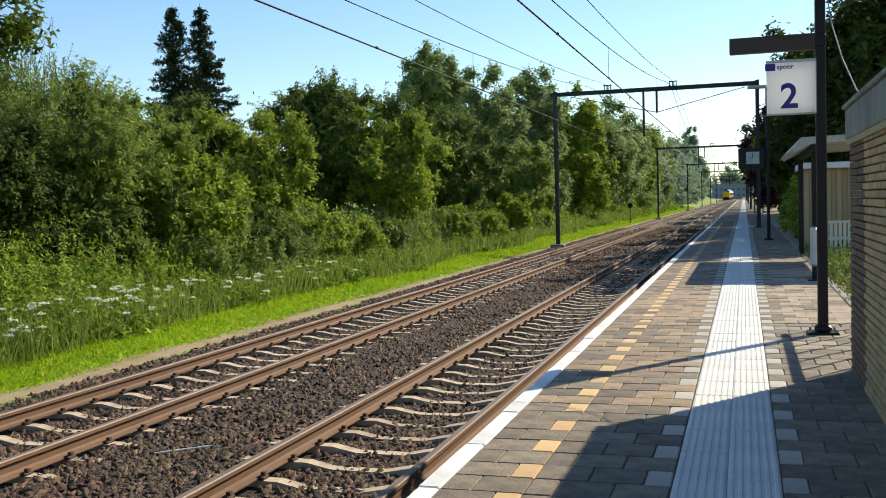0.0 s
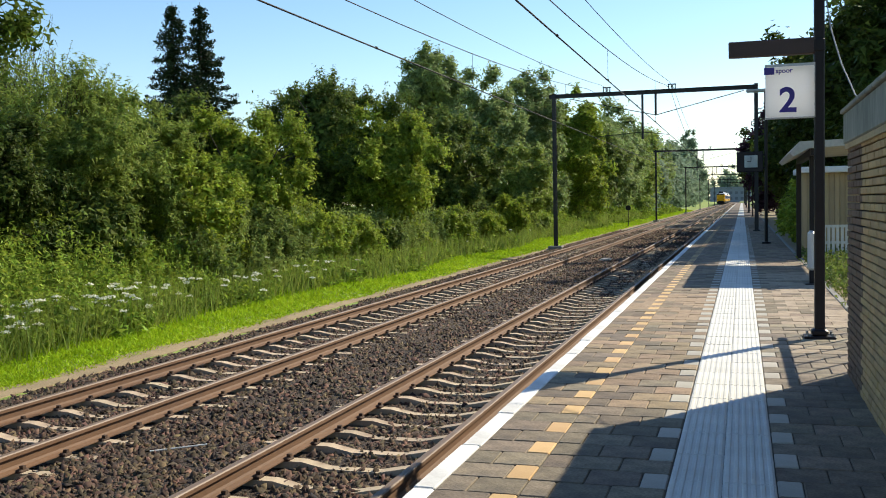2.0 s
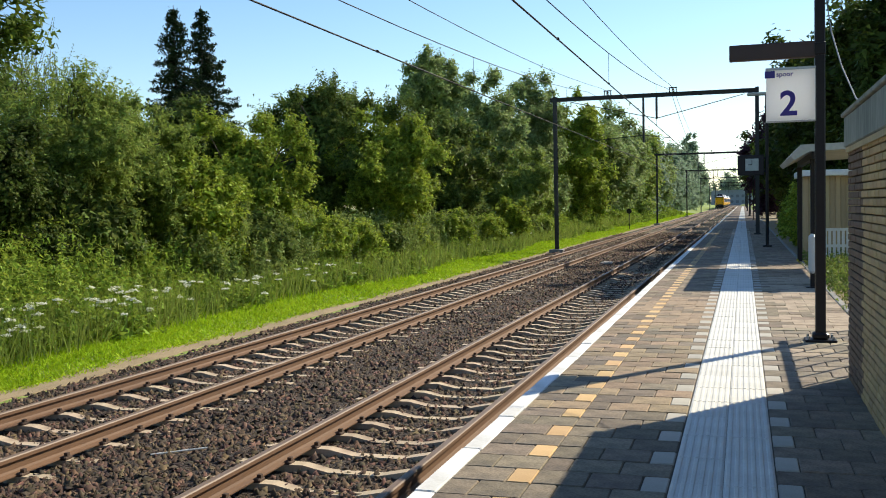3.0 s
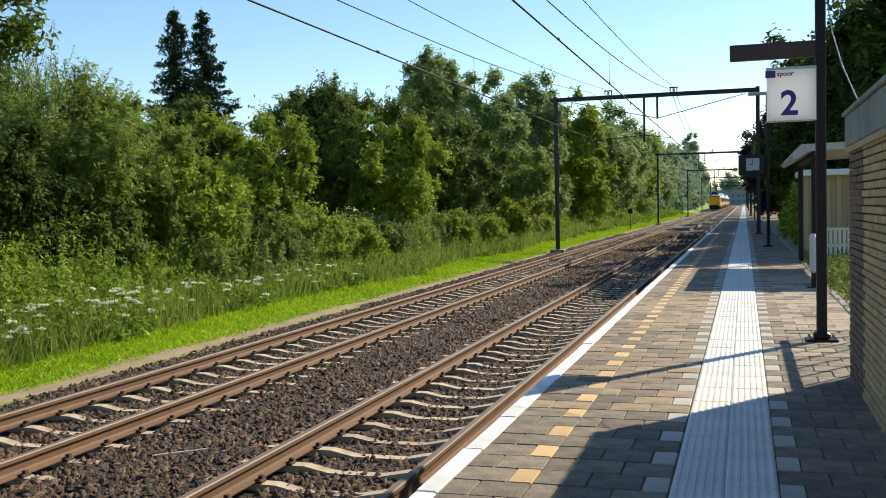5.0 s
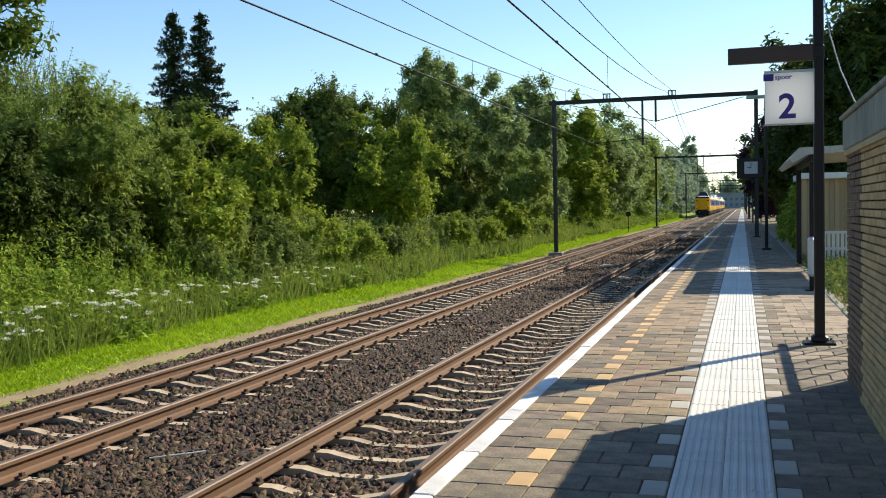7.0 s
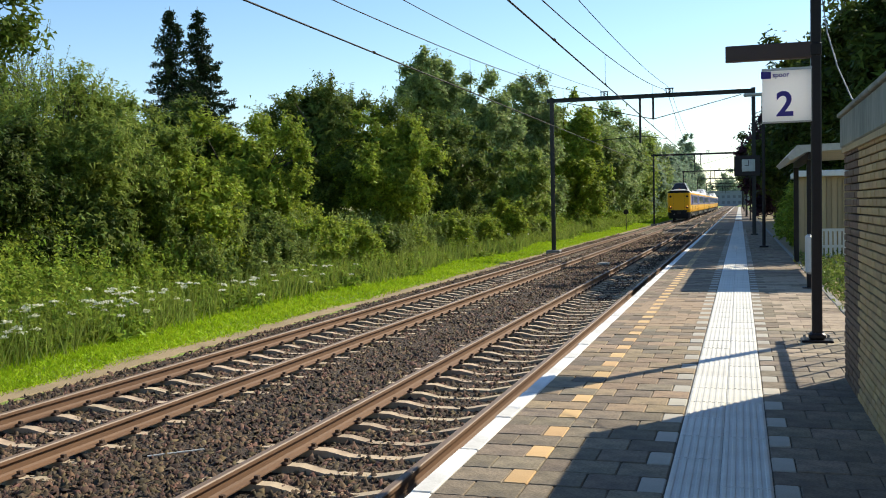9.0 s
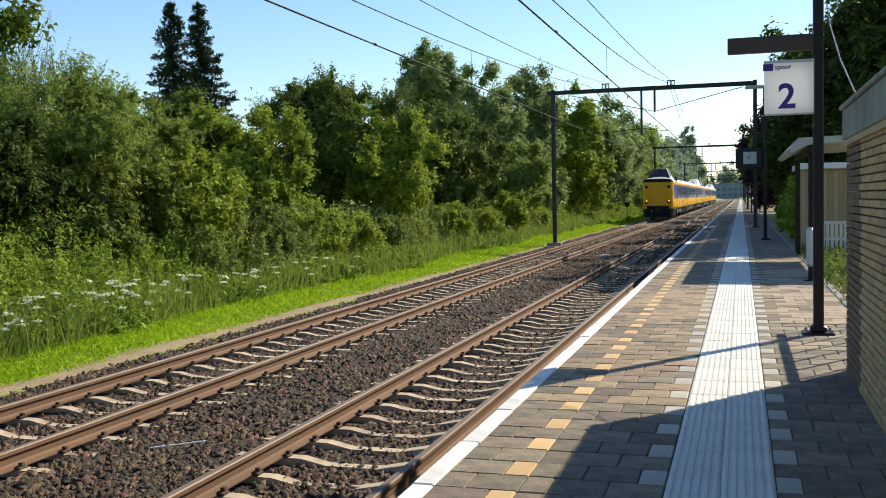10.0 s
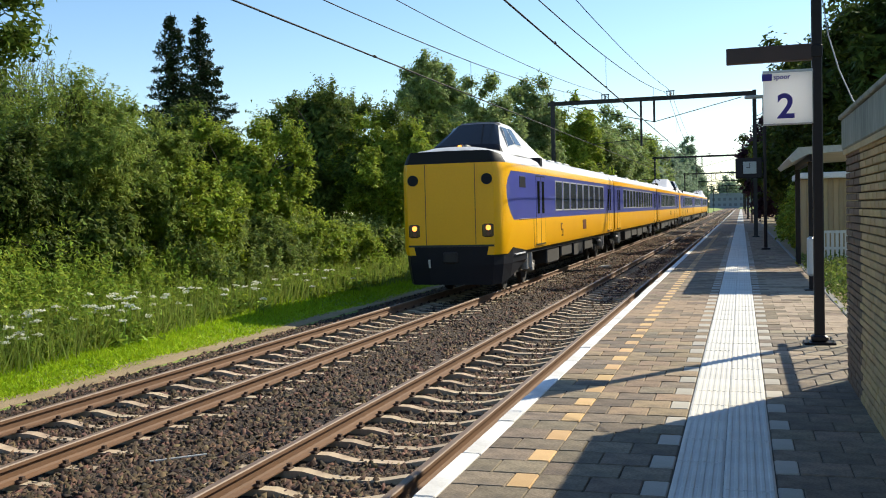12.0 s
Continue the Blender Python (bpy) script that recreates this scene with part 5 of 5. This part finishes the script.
def build_spruce(x, y, h, r, seed):
    rng = np.random.default_rng(seed)
    t = thing("spruce", pose(x, y, -0.3), "tall dark spruce with tiered branches", "tree", "spruces")
    out = []
    g = Geo().tube([(0, 0, -0.2), (0, 0, h * 0.5), (0, 0, h)], 0.25, 8, 0, 0.02)
    z = h * 0.12
    while z < h - 0.3:
        u = (h - z) / h
        rr = r * u ** 0.8
        for k in range(max(4, int(11 * u) + 3)):
            a = rng.uniform(0, math.tau)
            L = rr * rng.uniform(0.65, 1.15)
            m = int(200 * u) + 34
            s = rng.uniform(0.05, 1, m)
            p = np.stack([np.cos(a) * s * L, np.sin(a) * s * L, z - 0.35 * L * s ** 1.5 + 0.25 * L * s ** 4 + 0 * s], 1)
            p += rng.normal(0, 0.09, p.shape) * (1 + 1.2 * (1 - s))[:, None]
            out.append(p)
            g.tube([(0, 0, z), (math.cos(a) * L * 0.9, math.sin(a) * L * 0.9, z - 0.15 * L)], 0.04 * u + 0.01, 4, 0, 0.008)
        z += 0.38 + 0.25 * u
    p = np.concatenate(out)
    v = leaves(rng, p, np.tile([0, 0, 1.0], (len(p), 1)), 0.17, 2.2, 0.8, 0.4)
    part("needles", quads("needles", v, M["conifer"]), None, t)
    part("trunk", g, M["bark"], t)


def build_meadow():
    rng = np.random.default_rng(21)
    # mown grass strip
    n = 110000
    y = 7 + 210 * rng.random(n) ** 2.6
    edge = 11.4 + 0.25 * np.sin(y * 0.35) + 0.2 * np.sin(y * 1.1) + 0.01 * y
    x = -9.6 - (edge - 9.6) * rng.random(n) ** 0.75
    z = np.array([ground_height(a, b) for a, b in zip(x, y)])
    h = rng.uniform(0.03, 0.1, n) * (1 + 0.4 * rng.random(n)) * (0.6 + 0.7 * (-x - 9.6) / 2.4)
    w = rng.uniform(0.006, 0.014, n) * (1 + y / 18)
    a = rng.uniform(0, math.tau, n)
    base = np.stack([x, y, z], 1)
    side = np.stack([np.cos(a) * w, np.sin(a) * w, 0 * a], 1)
    tip = base + np.stack([rng.normal(0, 0.07, n), rng.normal(0, 0.07, n), h], 1)
    gr = tagged(part("grass", quads("grass", np.stack([base - side, base + side, tip], 1), M["grass"]), None), "bright green short grass along the track", "grass", kind="stuff")
    # tall herbs: nettles in uneven stands, taller towards the bushes
    n = 11500
    y = 9 + 190 * rng.random(n) ** 1.9
    lip = 11.15 + 0.3 * np.sin(y * 0.35) + 0.2 * np.sin(y * 1.1) + 0.006 * np.minimum(y, 60)
    x = -lip - 4.4 * rng.random(n) ** 0.9
    root = np.stack([x, y, np.array([ground_height(a, b) for a, b in zip(x, y)])], 1)
    stand = np.array([noise.noise((a * 0.9, b * 0.6, 2.0)) for a, b in zip(x, y)])
    hh = np.maximum(0.25, 0.34 + (0.9 + 0.45 * (y < 19)) * np.clip((-x - lip - 0.3) / 2.4, 0, 1) + 0.55 * stand)
    rng2 = np.random.default_rng(22)
    v, tip = sprigs(rng2, root, hh, 32, 0.074 * (1 + np.repeat(y, 32)[:, None] / 70), 0.12)
    tagged(part("tall_herbs", quads("tall_herbs", v, M["herb"]), None), "tall green nettles and meadow herbs", "herbs", kind="stuff")
    # grass stalks gone to seed among them
    n = 18000
    y = 9.5 + 110 * rng.random(n) ** 1.9
    x = -11.05 - 0.006 * y - 0.3 * np.sin(y * 0.35) - 3.4 * rng.random(n) ** 1.3
    base = np.stack([x, y, np.array([ground_height(a, b) for a, b in zip(x, y)])], 1)
    a = rng.uniform(0, math.tau, n)
    w = rng.uniform(0.004, 0.009, n) * (1 + y / 25)
    side = np.stack([np.cos(a) * w, np.sin(a) * w, 0 * a], 1)
    tip = base + np.stack([rng.normal(0.05, 0.14, n), rng.normal(0, 0.14, n), rng.uniform(0.35, 0.95, n)], 1)
    tagged(part("seeding_grass", quads("seeding_grass", np.stack([base - side, base + side, tip], 1), M["dry_grass"]), None), "tall olive grass stalks gone to seed", "grass", kind="stuff")
    # mugwort: leafy spires below the bushes
    n = 1900
    y = 22.5 + 30 * rng.random(n) ** 1.2
    x = -12.3 - 0.01 * y - 2.0 * rng.random(n)
    keep = np.array([noise.noise((a * 0.8, b * 0.5, 9.0)) for a, b in zip(x, y)]) > -0.12
    x, y = x[keep], y[keep]
    root = np.stack([x, y, np.array([ground_height(a, b) for a, b in zip(x, y)])], 1)
    v, tip = sprigs(rng2, root, 1.0 + 0.75 * np.clip((-x - 12.4) / 1.6, 0, 1), 62, 0.1, 0.16)
    tagged(part("mugwort", quads("mugwort", v, M["mugwort"]), None), "tall leafy mugwort spires below the bushes", "herbs", kind="stuff")
    # white umbels: flat heads of many small florets on stalks
    heads = []
    for cy, cx, k, sp in ((14.2, -11.65, 20, 0.5), (16.2, -11.7, 20, 0.5), (18.5, -11.8, 12, 0.8), (21.0, -11.8, 12, 1.2), (24.5, -11.8, 9, 1.2), (12.3, -11.65, 16, 0.8), (28, -11.7, 7, 2.0), (50, -12.4, 14, 5)):
        for _ in range(k):
            heads.append((cx + rng.normal(0, 0.35), cy + rng.normal(0, sp), rng.uniform(0.4, 0.85)))
    fl = thing("cow_parsley", pose(0, 0, 0), "white-flowered umbels among the tall herbs", "wild flowers", kind="stuff")
    g = Geo()
    out = []
    for x, y, h in heads:
        z = ground_height(x, y)
        g.tube([(x, y, z), (x + 0.02, y, z + h * 0.6), (x, y, z + h)], 0.008, 4, 0, 0.004)
        m = 26
        a, r = rng.uniform(0, math.tau, m), 0.08 * np.sqrt(rng.random(m))
        out.append(np.stack([x + r * np.cos(a), y + r * np.sin(a), z + h + 0.02 - r * 0.3 + rng.normal(0, 0.008, m)], 1))
    p = np.concatenate(out)
    part("umbels", quads("umbels", leaves(rng, p, np.tile([0, 0, 1.0], (len(p), 1)), 0.055, 1.2, 0.4), M["flower"]), None, fl)
    part("stalks", g, M["herb"], fl)


def build_right():
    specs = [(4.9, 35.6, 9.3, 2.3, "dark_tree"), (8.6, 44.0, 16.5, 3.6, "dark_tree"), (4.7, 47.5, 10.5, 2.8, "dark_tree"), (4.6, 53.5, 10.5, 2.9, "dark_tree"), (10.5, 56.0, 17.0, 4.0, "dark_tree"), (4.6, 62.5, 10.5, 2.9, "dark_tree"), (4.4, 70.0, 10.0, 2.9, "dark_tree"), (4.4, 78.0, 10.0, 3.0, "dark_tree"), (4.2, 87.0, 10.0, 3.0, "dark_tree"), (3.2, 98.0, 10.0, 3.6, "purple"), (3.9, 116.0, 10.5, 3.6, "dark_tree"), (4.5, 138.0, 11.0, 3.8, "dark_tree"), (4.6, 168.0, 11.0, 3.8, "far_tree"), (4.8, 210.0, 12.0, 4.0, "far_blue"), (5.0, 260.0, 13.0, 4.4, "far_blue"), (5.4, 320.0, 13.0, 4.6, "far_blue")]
    # unseen trees beside and behind the camera, added to block sky light
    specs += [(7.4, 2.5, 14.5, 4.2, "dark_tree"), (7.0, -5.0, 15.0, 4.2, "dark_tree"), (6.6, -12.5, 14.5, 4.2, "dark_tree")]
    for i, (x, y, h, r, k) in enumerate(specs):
        tree("tree", (x, y, -0.1), h, (r, r * 1.35), 15000, 0.2 if y < 60 else 0.28, k, 120 + i, "dense dark-toned tree behind the platform; nearest three unseen, added to block sky light" if k != "purple" else "purple-leaved tree behind the platform", 0.22, 0.08, 80, group="trees behind the platform")
    for i, (x, y, h, r) in enumerate(((2.3, 36.5, 1.3, 0.8), (2.4, 40.0, 1.9, 1.0), (2.4, 45.0, 2.2, 1.0))):
        tree("shrub", (x, y, -0.1), h, (r, r * 1.4), 7000, 0.12, "bush", 150 + i, "yellow-green shrub beside the platform", 0.04, 0.0, 50, category="shrub", group="shrubs")
    rng = np.random.default_rng(33)
    n = 2600
    root = np.stack([rng.uniform(1.5, 3.4, n), rng.uniform(9.7, 30, n), np.full(n, -0.1)], 1)
    v, _ = sprigs(rng, root, 0.32, 7, 0.06, 0.2)
    tagged(part("weeds", quads("weeds", v, M["hawthorn"]), None), "low weeds and grass behind the platform kerb", "weeds", kind="stuff")
    rng = np.random.default_rng(77)
    n = 60
    out = []
    for i in range(n):
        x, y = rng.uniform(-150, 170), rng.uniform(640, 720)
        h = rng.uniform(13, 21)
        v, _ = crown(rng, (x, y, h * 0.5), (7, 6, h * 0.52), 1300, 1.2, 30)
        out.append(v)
    # the woods' haze is only their pale blue-green leaf colour
    tagged(part("far_woods", quads("far_woods", np.concatenate(out), M["far_blue"]), None), "woods at the far end of the line, haze put into their leaf colour", "woods", kind="stuff")
    b = thing("apartment_block", pose(-4.0, 600.0, -1.0), "grey building closing the far end of the line, haze put into its colours", "building")
    part("wall", Geo().box(-14, 16, 0, 16, 0, 8.5), M["far_wall"], b)
    part("roof", Geo().box(-14.5, 16.5, -0.5, 16.5, 8.5, 9.2), M["far_wall"], b)
    for i in range(9):
        for j in range(2):
            part("window", Geo().box(-12.4 + i * 3.1, -10.8 + i * 3.1, -0.08, 0.1, 1.6 + j * 3.3, 3.2 + j * 3.3), M["far_window"], b)


build_left()
build_meadow()
build_right()


# ---- what moves ----
TRAIN = [(0.5 * i, 421.0 - 33.156 * 0.5 * i) for i in range(18)] + [(9.0, 122.6), (9.5, 105.7), (10.0, 89.3), (10.5, 73.0), (11.0, 56.8), (11.5, 40.4), (11.6, 37.15), (11.7, 33.9), (11.8, 30.6), (11.9, 27.35), (12.0, 24.05)]


def motions():
    walk(train, [(t, pose(XL, y, 0)) for t, y in TRAIN])


motions()
